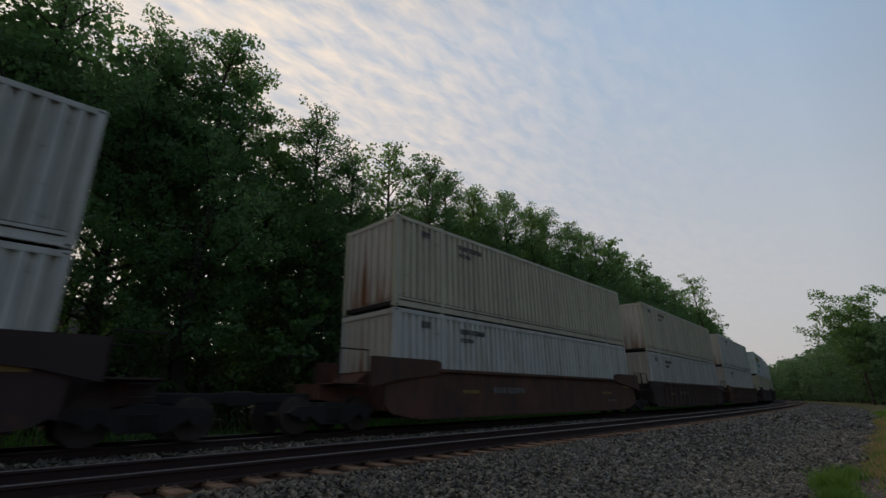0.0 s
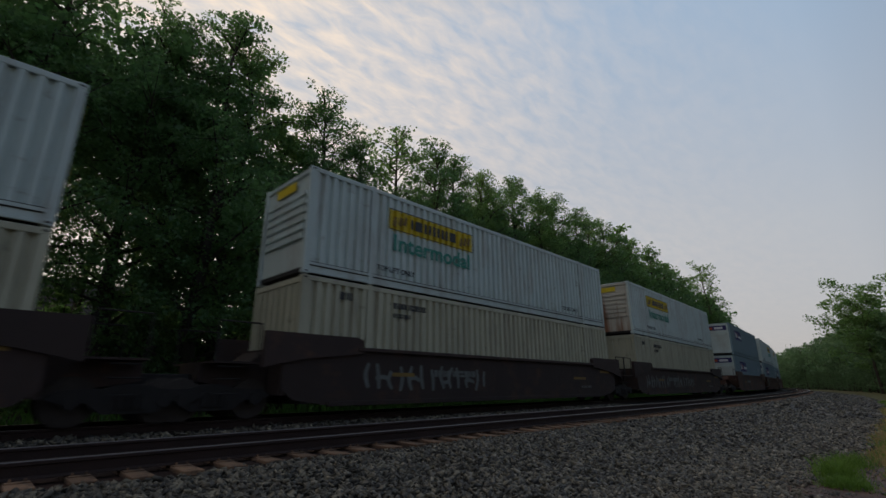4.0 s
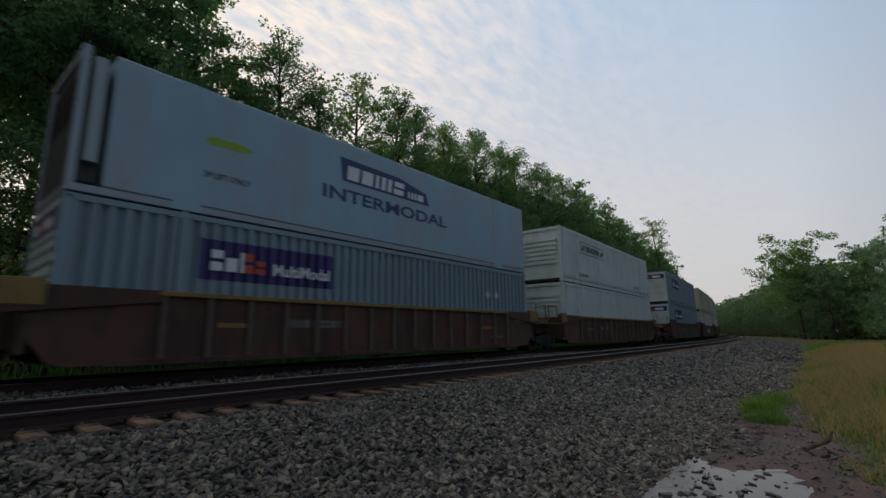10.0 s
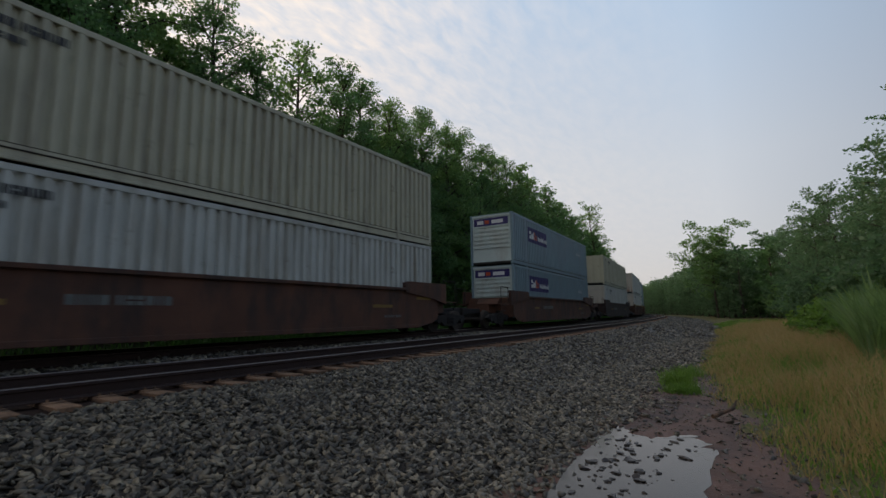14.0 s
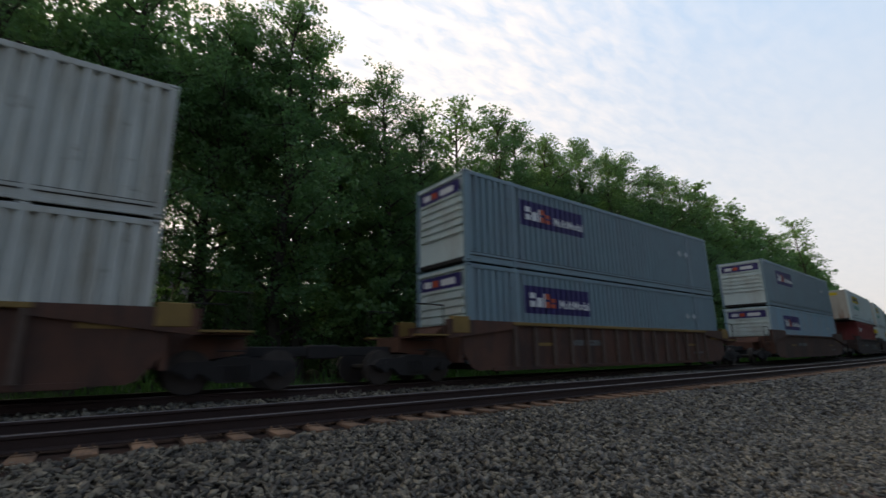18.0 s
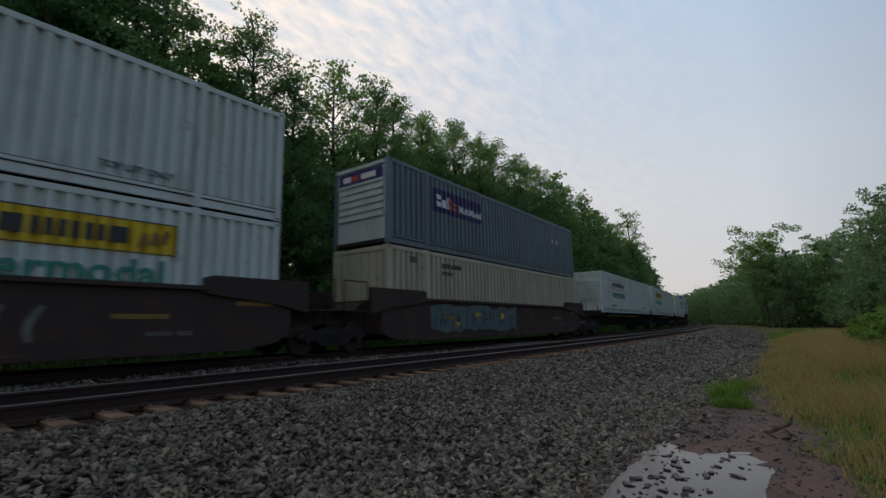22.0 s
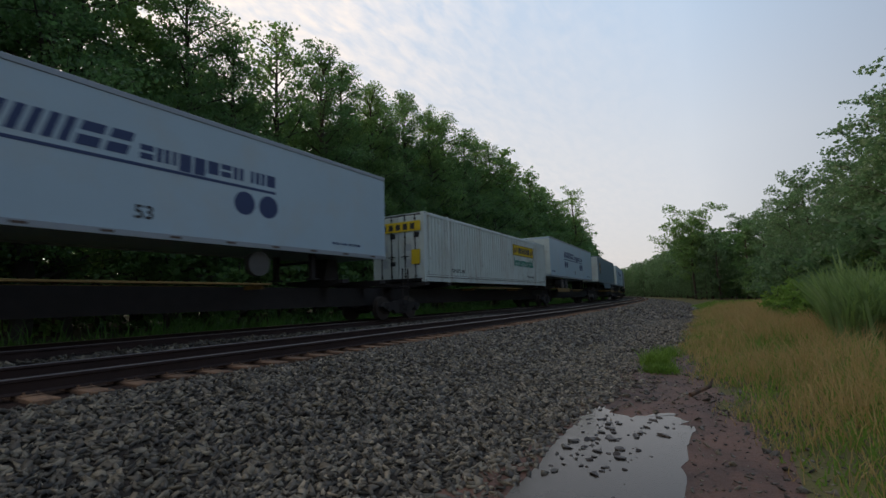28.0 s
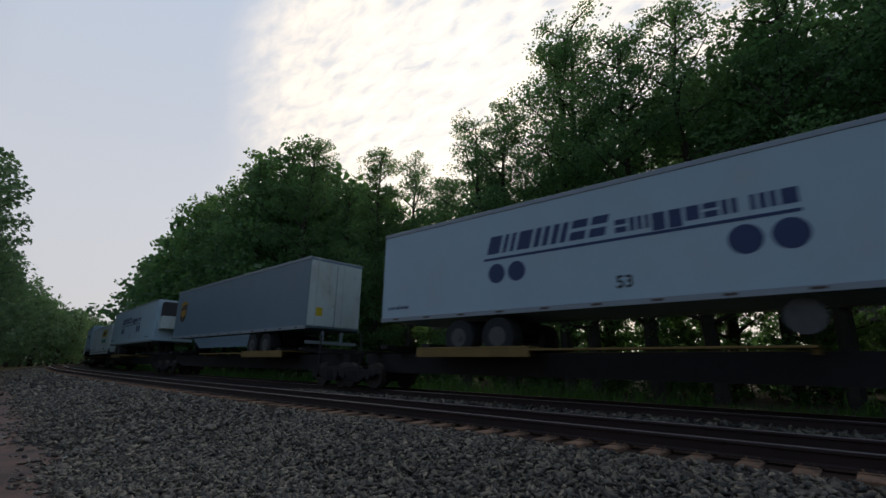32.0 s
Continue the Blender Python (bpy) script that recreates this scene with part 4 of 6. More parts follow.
def build_puddle():
    rng = random.Random(2)
    ring = []
    for i in range(len(POOL)):
        a, b = Vector(POOL[i]), Vector(POOL[(i + 1) % len(POOL)])
        for k in range(5):
            p = a.lerp(b, k / 5)
            ring.append((p.x + rng.gauss(0, .03), p.y + rng.gauss(0, .035)))
    n = len(ring)
    cx, cy = 4.4, 1.0
    z = 0.0235
    v = [(x, y, z) for x, y in ring] + [(cx + (x - cx) * 1.02, cy + (y - cy) * 1.02, z - 0.07) for x, y in ring]
    f = [tuple(range(n))] + [(i, n + i, n + (i + 1) % n, (i + 1) % n) for i in range(n)]
    tagged(put("puddle", mesh("puddle", v, f, M["water"])), "shallow muddy puddle reflecting the sky", "puddle", kind="structure")
    # clods and stones that stand out of the water, in loose clusters towards the gravel
    sh = clod_shapes(9, 8)
    spots = [(5.9, 1.45), (5.5, 1.30), (5.15, 1.38), (4.85, 1.25), (4.5, 1.36), (5.35, 1.0), (4.7, 1.0), (6.1, 1.25), (4.25, 1.15), (5.9, 0.75)]
    made = 0
    while made < 120:
        cx2, cy2 = spots[made % len(spots)]
        x, y = rng.gauss(cx2, .22), rng.gauss(cy2, .13)
        if not pool(x, y, 0):
            x, y = rng.uniform(3.2, 6.3), rng.uniform(0.5, 1.65)
        if not pool(x, y, 0):
            continue
        v, fc = sh[made % 8]
        r = rng.choice((0.012, 0.016, 0.02, 0.026, 0.03, 0.038, 0.05, 0.066))
        me = mesh("clod", v * r * np.array([1.15, 1, 0.75]), fc.tolist(), M["wetmud"])
        tagged(put("mud_clod", me, m=pose(x, y, z + r * 0.10, 0, 0, rng.uniform(0, 360))), "dark clod of wet mud standing out of the puddle", "mud", "clods in the puddle")
        made += 1
    so = Solid()
    so.tube((7.5, 0.62, 0.07), (7.95, 0.40, 0.12), 0.03, 0.025, 7).tube((7.95, 0.40, 0.12), (8.15, 0.36, 0.20), 0.025, 0.012, 7)
    tagged(put("branch", so.done("branch", M["tie"])), "short weathered branch lying on the mud", "branch")


build_puddle()
build_stones()


# ---- house behind the thin trees ----
def build_house(x, y, turn, w, d, h, rise, label):
    hs = tagged(empty("house"), label, "house")
    so = Solid().box(-w / 2, w / 2, -d / 2, d / 2, 0, h)
    put("wall", so.done("wall", M["siding"]), hs)
    ro = Solid().prism([(-d / 2 - .6, h - 0.25), (-d / 2 - .6, h - 0.05), (0, h + rise), (d / 2 + .6, h - 0.05), (d / 2 + .6, h - 0.25), (0, h + rise - .25)], "x", -w / 2 - .5, w / 2 + .5)
    roof = put("roof", ro.done("roof", M["roof"]), hs)
    for q in range(9):                                     # courses of shingles on the near slope
        y0, y1 = -(d / 2 + .6) * (1 - q / 9), -(d / 2 + .6) * (1 - (q + 1) / 9)
        z0, z1 = h - .05 + (rise + .05) * q / 9, h - .05 + (rise + .05) * (q + 1) / 9
        put("shingle_course", Solid().prism([(y0, z0 + .004), (y1, z1 + .004), (y1, z1 + .02), (y0, z0 + .05)], "x", -w / 2 - .48, w / 2 + .48).done("shingle_course", M["roof"]), roof)
    for k in range(4):
        wx = -w / 2 + w * (k + 0.5) / 4
        win = put("window", Solid().box(wx - .5, wx + .5, -d / 2 - .03, -d / 2 - .004, 0.9, 2.1).done("window", M["glass"]), hs)
        put("frame", Solid().box(wx - .58, wx + .58, -d / 2 - .05, -d / 2 - .031, 2.1, 2.2).box(wx - .58, wx + .58, -d / 2 - .05, -d / 2 - .031, 0.8, 0.9).done("frame", M["paper"]), win)
    hs.matrix_basis = pose(x, y, 0.2, 0, 0, turn)


build_house(4.2, 38, 4, 10, 7, 4.3, 3.6, "pale house with a steep dark roof behind the trees")
build_house(-26, 45, -8, 16, 8, 2.9, 2.2, "pale house with a dark roof behind the trees")


# ---- lettering ----
def text(txt, size, mat, parent, x, y, z, width=None, facing=-1, label="", name="lettering"):
    """Flat letters on the camera-side wall of a container: x along it, z up; starts at x."""
    def make():
        cu = bpy.data.curves.new("lettering", "FONT")
        cu.body, cu.size = txt, size
        cu.extrude = 0.002
        cu.resolution_u = 3
        cu.offset = size * 0.022
        ob = bpy.data.objects.new("lettering", cu)
        me = bpy.data.meshes.new_from_object(ob)
        bpy.data.objects.remove(ob)
        co = np.array([v.co[:] for v in me.vertices])
        k = (width / (co[:, 0].max() - co[:, 0].min())) if width else 1.0
        for v in me.vertices:
            v.co.x *= k
        me.materials.append(mat)
        return me
    me = cached(("text", txt, size, mat.name, width), make)
    return put(name, me, parent, label, pose(x, y, z, 90, 0, 0))


def word(parent, x0, z0, w, h, pattern, mat, y, slant=0.0, name="marking", label=""):
    """A name drawn as plain blocks of its size. T, t: solid; E, e: two stacked bars; N, n: two uprights; l, i: one thin bar; p: a solid block that hangs lower. Capitals and l stand full height."""
    def make():
        so = Solid()
        wide = [0.45 if c in "il " else 1.0 for c in pattern]
        step = w / sum(wide)
        x = x0
        for c, k in zip(pattern, wide):
            a, b = x, x + step * (k - 0.20)
            top = h if c.isupper() or c == "l" else h * 0.68

            def bar(p, q, r, u):
                so.prism([(p + slant * (r - z0) / h, r), (q + slant * (r - z0) / h, r), (q + slant * (u - z0) / h, u), (p + slant * (u - z0) / h, u)], "y", y - 0.004, y)
            if c in "Ee":
                bar(a, b, z0, z0 + top * 0.42)
                bar(a, b, z0 + top * 0.60, z0 + top)
            elif c in "Nn":
                bar(a, a + (b - a) * 0.40, z0, z0 + top)
                bar(a + (b - a) * 0.62, b, z0, z0 + top)
            elif c != " ":
                bar(a, b, z0 - (h * 0.2 if c == "p" else 0), z0 + top)
            x += step * k
        return so.done(name, mat)
    return put(name, cached(("word", x0, z0, w, h, pattern, mat.name, y, slant), make), parent, label)


def disc(parent, x, z, r, mat, y, name="disc"):
    def make():
        so = Solid()
        return so.tube((x, y, z), (x, y - 0.004, z), r, r, 28).done(name, mat)
    return put(name, cached(("disc", x, z, r, mat.name, y), make), parent)


# ---- containers ----
CL, CW, CH = 16.15, 2.59, 2.90
OUT = -CW / 2


def ribs(x0, x1, pitch=0.28, depth=0.09):
    """Corrugation along x: (x, inset) pairs."""
    out, n = [], max(1, round((x1 - x0) / pitch))
    p = (x1 - x0) / n
    for k in range(n):
        a = x0 + k * p
        out += [(a, 0.0), (a + 0.40 * p, 0.0), (a + 0.52 * p, depth), (a + 0.88 * p, depth)]
    return out + [(x1, 0.0)]


def corrugated(x0, x1, z0, z1, out, mat, thick=0.004, name="side_panel"):
    prof = ribs(x0, x1)
    v, f = [], []
    for x, d in prof:
        y = out + d if out < 0 else out - d
        v += [(x, y, z0), (x, y, z1)]
    for i in range(len(prof) - 1):
        f.append((2 * i, 2 * i + 2, 2 * i + 3, 2 * i + 1) if out < 0 else (2 * i, 2 * i + 1, 2 * i + 3, 2 * i + 2))
    return mesh(name, v, f, mat)


def patch(parent, x0, x1, z0, z1, mat, name="panel", label="", L=CL):
    """A painted panel that follows the corrugation of the side."""
    def make():
        full = ribs(-L / 2 + 0.16, L / 2 - 0.16)
        xs = [p[0] for p in full]
        ds = [p[1] for p in full]
        keep = [(x0, np.interp(x0, xs, ds))] + [(x, d) for x, d in full if x0 < x < x1] + [(x1, np.interp(x1, xs, ds))]
        v, f = [], []
        for x, d in keep:
            v += [(x, OUT + 0.008 + d, z0), (x, OUT + 0.008 + d, z1)]
        for i in range(len(keep) - 1):
            f.append((2 * i, 2 * i + 2, 2 * i + 3, 2 * i + 1))
        return mesh(name, v, f, mat)
    return put(name, cached(("patch", x0, x1, z0, z1, mat.name, L), make), parent, label)


def container(kind, L=CL, H=CH):
    """A 53-foot (or shorter) container; origin in the middle of its floor, camera side towards -y."""
    c = empty("shipping_container")
    body = M[kind["body"]]
    endmat = M[kind.get("end", kind["body"])]
    key = (kind["body"], L)
    h = L / 2
    lift = 6.02 if L > 14 else h - 0.1
    for out in (OUT + 0.012, -OUT - 0.012):
        put("side_panel", cached((key, "side", out), lambda: corrugated(-h + 0.16, h - 0.16, 0.30, H - 0.12, out, body)), c)
    put("roof", cached((key, "roof"), lambda: Solid().box(-h + .05, h - .05, OUT + .05, -OUT - .05, H - 0.05, H - 0.01, 0.01).done("roof", body)), c)
    put("floor", cached((key, "floor"), lambda: Solid().box(-h + .05, h - .05, OUT + .06, -OUT - .06, 0.06, 0.18).done("floor", M["iron"])), c)
    for sx in (-1, 1):
        for sy in (-1, 1):
            put("corner_post", cached((key, "post", sx, sy), lambda: Solid().box(sx * h - (.16 if sx > 0 else 0), sx * h + (0 if sx > 0 else .16), sy * -OUT - (.12 if sy > 0 else 0), sy * -OUT + (0 if sy > 0 else .12), 0.0, H, 0.012).done("corner_post", body)), c)
            if L > 14:
                put("lift_post", cached((key, "lift", sx, sy), lambda: Solid().box(sx * lift - .075, sx * lift + .075, sy * -OUT - (.05 if sy > 0 else -.0), sy * -OUT + (.0 if sy > 0 else .05), 0.0, H + 0.012, 0.008).box(sx * lift - .09, sx * lift + .09, sy * (-OUT - .13), sy * (-OUT - .02), H + .012, H + .03).done("lift_post", body)), c)
    for sy in (-1, 1):
        y0, y1 = sorted((sy * -OUT, sy * (-OUT - 0.07)))
        put("top_rail", cached((key, "top", sy), lambda: Solid().box(-h + .16, h - .16, y0 + .003, y1, H - .13, H - .005, 0.01).done("top_rail", body)), c)
        def low():
            so = Solid().box(-h + .16, h - .16, y0 + .004, y1, 0.23, 0.31, 0.008).box(-h + .16, h - .16, y0 + .020, y1, 0.10, 0.225).box(-h + .16, h - .16, y0 + .006, y1, 0.02, 0.095, 0.008)
            return so.done("bottom_rail", body)
        put("bottom_rail", cached((key, "low", sy), low), c)
    for sx in (-1, 1):                                     # corner castings with their lashing holes
        for z in (0.0, H - 0.118):
            cast = put("corner_casting", cached((key, "cast", sx, z), lambda: Solid().box(min(sx * h, sx * (h - .178)) - .003, max(sx * h, sx * (h - .178)) + .003, OUT - .004, OUT + .16, z - .002, z + .12, .012).done("corner_casting", body)), c)
            put("lashing_hole", cached(("hole", L, sx, z), lambda: Solid().prism([(sx * (h - .089) + .04 * math.cos(q * math.tau / 12), z + .059 + .026 * math.sin(q * math.tau / 12)) for q in range(12)], "y", OUT - .008, OUT - .0045).done("lashing_hole", M["iron"])), cast)
    # flush dark strips paint the shadow gaps above and within the bottom rail
    put("rail_groove", cached(("shadestrip", L), lambda: Solid().box(-h + .17, h - .17, OUT + .001, OUT + .03, 0.205, 0.228).box(-h + .17, h - .17, OUT + .001, OUT + .03, 0.30, 0.314).done("rail_groove", M["iron"])), c, "dark strip painted as the shadow line along the bottom rail")
    # the closed front and the doors; doors at +x unless turned
    front = -1 if kind.get("doors", 1) > 0 else 1
    fx = front * h
    style = kind.get("front", "louvre")
    def nose():
        so = Solid()
        a, b = sorted((fx - front * 0.066, fx - front * 0.12))
        so.box(a, b, OUT + .12, -OUT - .12, 0.12, H - .08)
        x0, x1 = sorted((fx - front * 0.004, fx - front * 0.035))
        so.box(x0, b if front < 0 else x1, OUT + .12, -OUT - .12, H - .17, H - .06) if front < 0 else so.box(a, x1, OUT + .12, -OUT - .12, H - .17, H - .06)
        return so.done("front_wall", endmat)
    fw = put("front_wall", cached((endmat.name, L, "nose", style, front), nose), c, kind.get("endlabel", ""))
    fa, fb = sorted((fx - front * 0.004, fx - front * 0.065))
    if style == "louvre":
        for k in range(6):
            z = 0.95 + k * 0.24
            put("louvre", cached((endmat.name, L, "louvre", front, k), lambda: Solid().prism([(OUT + .22, z), (-OUT - .22, z), (-OUT - .26, z + .15), (OUT + .26, z + .15)], "x", fa, fb).done("louvre", endmat)), fw)
    else:
        for k in range(7):
            y = OUT + .20 + k * 0.335
            put("corrugation", cached((endmat.name, L, "corr", front, k), lambda: Solid().prism([(y, 0.25), (y + .16, 0.25), (y + .16, H - .2), (y, H - .2)], "x", fa, fb).done("corrugation", endmat)), fw)
    dx = -front * h
    for sy in (-1, 1):
        y0, y1 = sorted((sy * 0.02, sy * (-OUT - .12)))
        a, b = sorted((dx + front * 0.02, dx + front * 0.07))
        door = put("door", cached((endmat.name, L, "door", front, sy), lambda: Solid().box(a, b, y0, y1, 0.16, H - .12, 0.01).done("door", endmat)), c)
        for k in (0.28, 0.72):
            y = y0 + (y1 - y0) * k
            x = dx + front * 0.0
            def bar():
                so = Solid().tube((x, y, 0.08), (x, y, H - .08), 0.02, 0.02, 8)
                for z in (0.25, 1.0, 1.9, 2.65):
                    so.box(min(x, x + front * .03), max(x, x + front * .03), y - .05, y + .05, z - .03, z + .03)
                return so.box(min(x - front * .02, x), max(x - front * .02, x), y - .18, y + .18, 1.05, 1.09).done("locking_bar", M["iron"])
            put("locking_bar", cached((L, "bar", front, sy, k), bar), door)
        if L > 14:
            for k, (u, z, hh, mt) in enumerate(((.12, 1.85, .22, "black"), (.46, 1.30, .30, "placard"), (.12, .70, .18, "black"), (.46, .62, .34, "placard"))):
                q0 = y0 + (y1 - y0) * u
                xa, xb = sorted((dx + front * 0.014, dx + front * 0.021))
                put("notice", cached(("notice", front, sy, k), lambda: Solid().box(xa, xb, q0, q0 + .26, z, z + hh).done("notice", M[mt])), door)
    return c


def dress(c, deco, side=1):
    """Panels and lettering on the camera side. side: -1 when the panel is near the +x end."""
    h = CL / 2
    if deco in ("jb", "jbfade", "jbblank"):
        x0 = -h + 2.65 if side > 0 else h - 6.2
        z0 = CH - 1.12
        if deco == "jb":
            p = patch(c, x0, x0 + 3.8, z0, z0 + 0.66, M["yellow"], "sign_panel", "yellow name panel")
        else:
            so = Solid()
            for a, b, d, e in ((x0, x0 + 3.8, z0, z0 + .03), (x0, x0 + 3.8, z0 + .63, z0 + .66), (x0, x0 + .03, z0, z0 + .66), (x0 + 3.77, x0 + 3.8, z0, z0 + .66)):
                so.box(a, b, OUT + .004, OUT + .01, d, e)
            p = put("sign_panel", so.done("sign_panel", M["black"]), c, "thin black outline of a faded name panel")
        word(p, x0 + 0.86, z0 + 0.17, 2.12, 0.32, "lTNNNT", M["black"], OUT + .002)
        for a in (x0 + 0.12, x0 + 3.06):                         # scrolls on both sides of the name
            so = Solid()
            for k in range(3):
                so.prism([(a + k * .2, z0 + .14 + .05 * k), (a + .14 + k * .2, z0 + .11 + .05 * k), (a + .20 + k * .2, z0 + .40 + .04 * k), (a + .10 + k * .2, z0 + .44 + .04 * k)], "y", OUT - .001, OUT + .002)
            put("scroll", cached(("scroll", a, deco), lambda: so.done("scroll", M["ochre"] if deco == "jb" else M["black"])), p)
        if deco == "jb":                                                            # thin dark edge round the panel
            so = Solid()
            for a, b, d, e in ((x0, x0 + 3.8, z0, z0 + .025), (x0, x0 + 3.8, z0 + .635, z0 + .66), (x0, x0 + .025, z0 + .025, z0 + .635), (x0 + 3.775, x0 + 3.8, z0 + .025, z0 + .635)):
                so.box(a, b, OUT - .001, OUT + .003, d, e)
            put("border", cached(("jbborder", x0), lambda: so.done("border", M["black"])), p)
        if deco != "jbblank":
            text("Intermodal", 0.72, M["teal"], c, x0 + 0.15, OUT - .001, z0 - 0.62, 3.4, label="green word Intermodal")
    if deco in ("jb", "jbfade", "jbblank"):
        text("TOP LIFT ONLY", 0.22, M["black"], c, -h + 2.25, OUT - .001, 0.46, 1.45)
        text("TOP LIFT ONLY", 0.20, M["black"], c, h - 3.9, OUT - .001, 0.46, 1.35)
    if deco == "fx":
        p = patch(c, -h + 2.4, -h + 5.95, CH - 1.38, CH - 0.48, M["purple"], "sign_panel", "dark purple name panel")
        word(p, -h + 2.65, CH - 1.17, 0.82, 0.46, "Etl", M["paper"], OUT + .002)
        word(p, -h + 3.40, CH - 1.17, 0.58, 0.46, "Ee", M["orange"], OUT + .002)
        text("MultiModal", 0.40, M["paper"], p, -h + 4.12, OUT + .001, CH - 1.16, 1.65)
        for k in (0, 1):                                   # two pale diamonds near the far end
            so = Solid().prism([(h - 3.07 + k * .6, 1.82), (h - 2.9 + k * .6, 1.65), (h - 2.73 + k * .6, 1.82), (h - 2.9 + k * .6, 1.99)], "y", OUT + .002, OUT + .008)
            put("placard", so.done("placard", M["placard"]), c, "grey diamond placard")
    if deco == "plain":
        word(c, -h + 2.9, CH - 0.54, 1.3, 0.17, "TNTT NETNTl", M["black"], OUT + .004)
        word(c, -h + 1.1, CH - 0.50, 0.42, 0.2, "TlN", M["black"], OUT + .004)
        word(c, -h + 2.9, CH - 0.80, 0.7, 0.13, "NETl", M["black"], OUT + .004)
    if deco == "red":
        word(c, -4.6, 1.9, 0.95, 0.42, "TNl", M["paper"], OUT + .004)


def end_sign(c, x, deco):
    """Small panel on a container's end."""
    s = -1 if x < 0 else 1
    a, b = sorted((x - s * 0.002, x + s * 0.002))
    mat = {"jb": M["yellow"], "fx": M["purple"], "jbd": M["yellow"]}[deco]
    if deco == "jbd":
        p = put("sign_panel", Solid().box(a, b, OUT + .15, -OUT - .15, CH - .78, CH - .36).done("sign_panel", mat), c, "yellow panel across the doors")
        put("placard", Solid().box(a, b, OUT + .2, OUT + .62, 0.75, 1.35).done("placard", mat), c, "yellow square placard")
        for k in range(5):
            y = -0.85 + k * 0.36
            put("marking", Solid().box(a - .002, b + .002, y, y + .22, CH - .70, CH - .45).done("marking", M["black"]), p)
    else:
        z0 = CH - .66 if deco == "fx" else CH - .50
        wv = 1.05 if deco == "fx" else 0.55
        p = put("sign_panel", Solid().box(a, b, -wv, wv, z0, z0 + (.42 if deco == "fx" else .26)).done("sign_panel", mat), c, "name panel on the front wall")
        if deco == "fx":
            for k, (y, w, m) in enumerate(((0.45, 0.4, M["paper"]), (0.1, 0.28, M["orange"]), (-0.75, 0.7, M["paper"]))):
                put("marking", Solid().box(a - .002, b + .002, y, y + w, z0 + .1, z0 + .3).done("marking", m), p)


# ---- rail cars ----
def truck_parts(car, x):
    """Two-axle truck: side frames and wheelsets."""
    t = new("truck")
    t.parent = car
    t.matrix_basis = pose(x, 0, 0)
    for sy in (-1, 1):
        y = sy * 0.99
        def frame_side():
            so = Solid()
            so.prism([(-1.25, .50), (-1.05, .64), (-.45, .66), (-.30, .72), (.30, .72), (.45, .66), (1.05, .64), (1.25, .50), (1.05, .40), (.70, .42), (.42, .22), (-.42, .22), (-.70, .42), (-1.05, .40)], "y", y - .09, y + .09)
            for k in (-.18, -.06, .06, .18):
                so.tube((k, y - .10, .30), (k, y - .10, .58), .05, .05, 8)
            for k in (-.89, .89):
                so.tube((k, y - .14, .44), (k, y + .12, .44), .13, .13, 10)
            return so.done("side_frame", M["iron"])
        put("side_frame", cached(("frame", sy), frame_side), t)
    for wx in (-0.89, 0.89):
        def wheelset():
            so = Solid().tube((wx, -.95, .43), (wx, .95, .43), .08, .08, 8)
            for y in (-.75, .75):
                so.tube((wx, y - .07, .43), (wx, y + .07, .43), .42, .42, 22).tube((wx, y * .9 - .02, .43), (wx, y * .9 + .02, .43), .45, .45, 22)
            return so.done("wheelset", M["wheel"])
        put("wheelset", cached(("wheelset", wx), wheelset), t)
    put("bolster", cached("bolster", lambda: Solid().box(-.22, .22, -.95, .95, .45, .74, .02).done("bolster", M["iron"])), t)
    return t


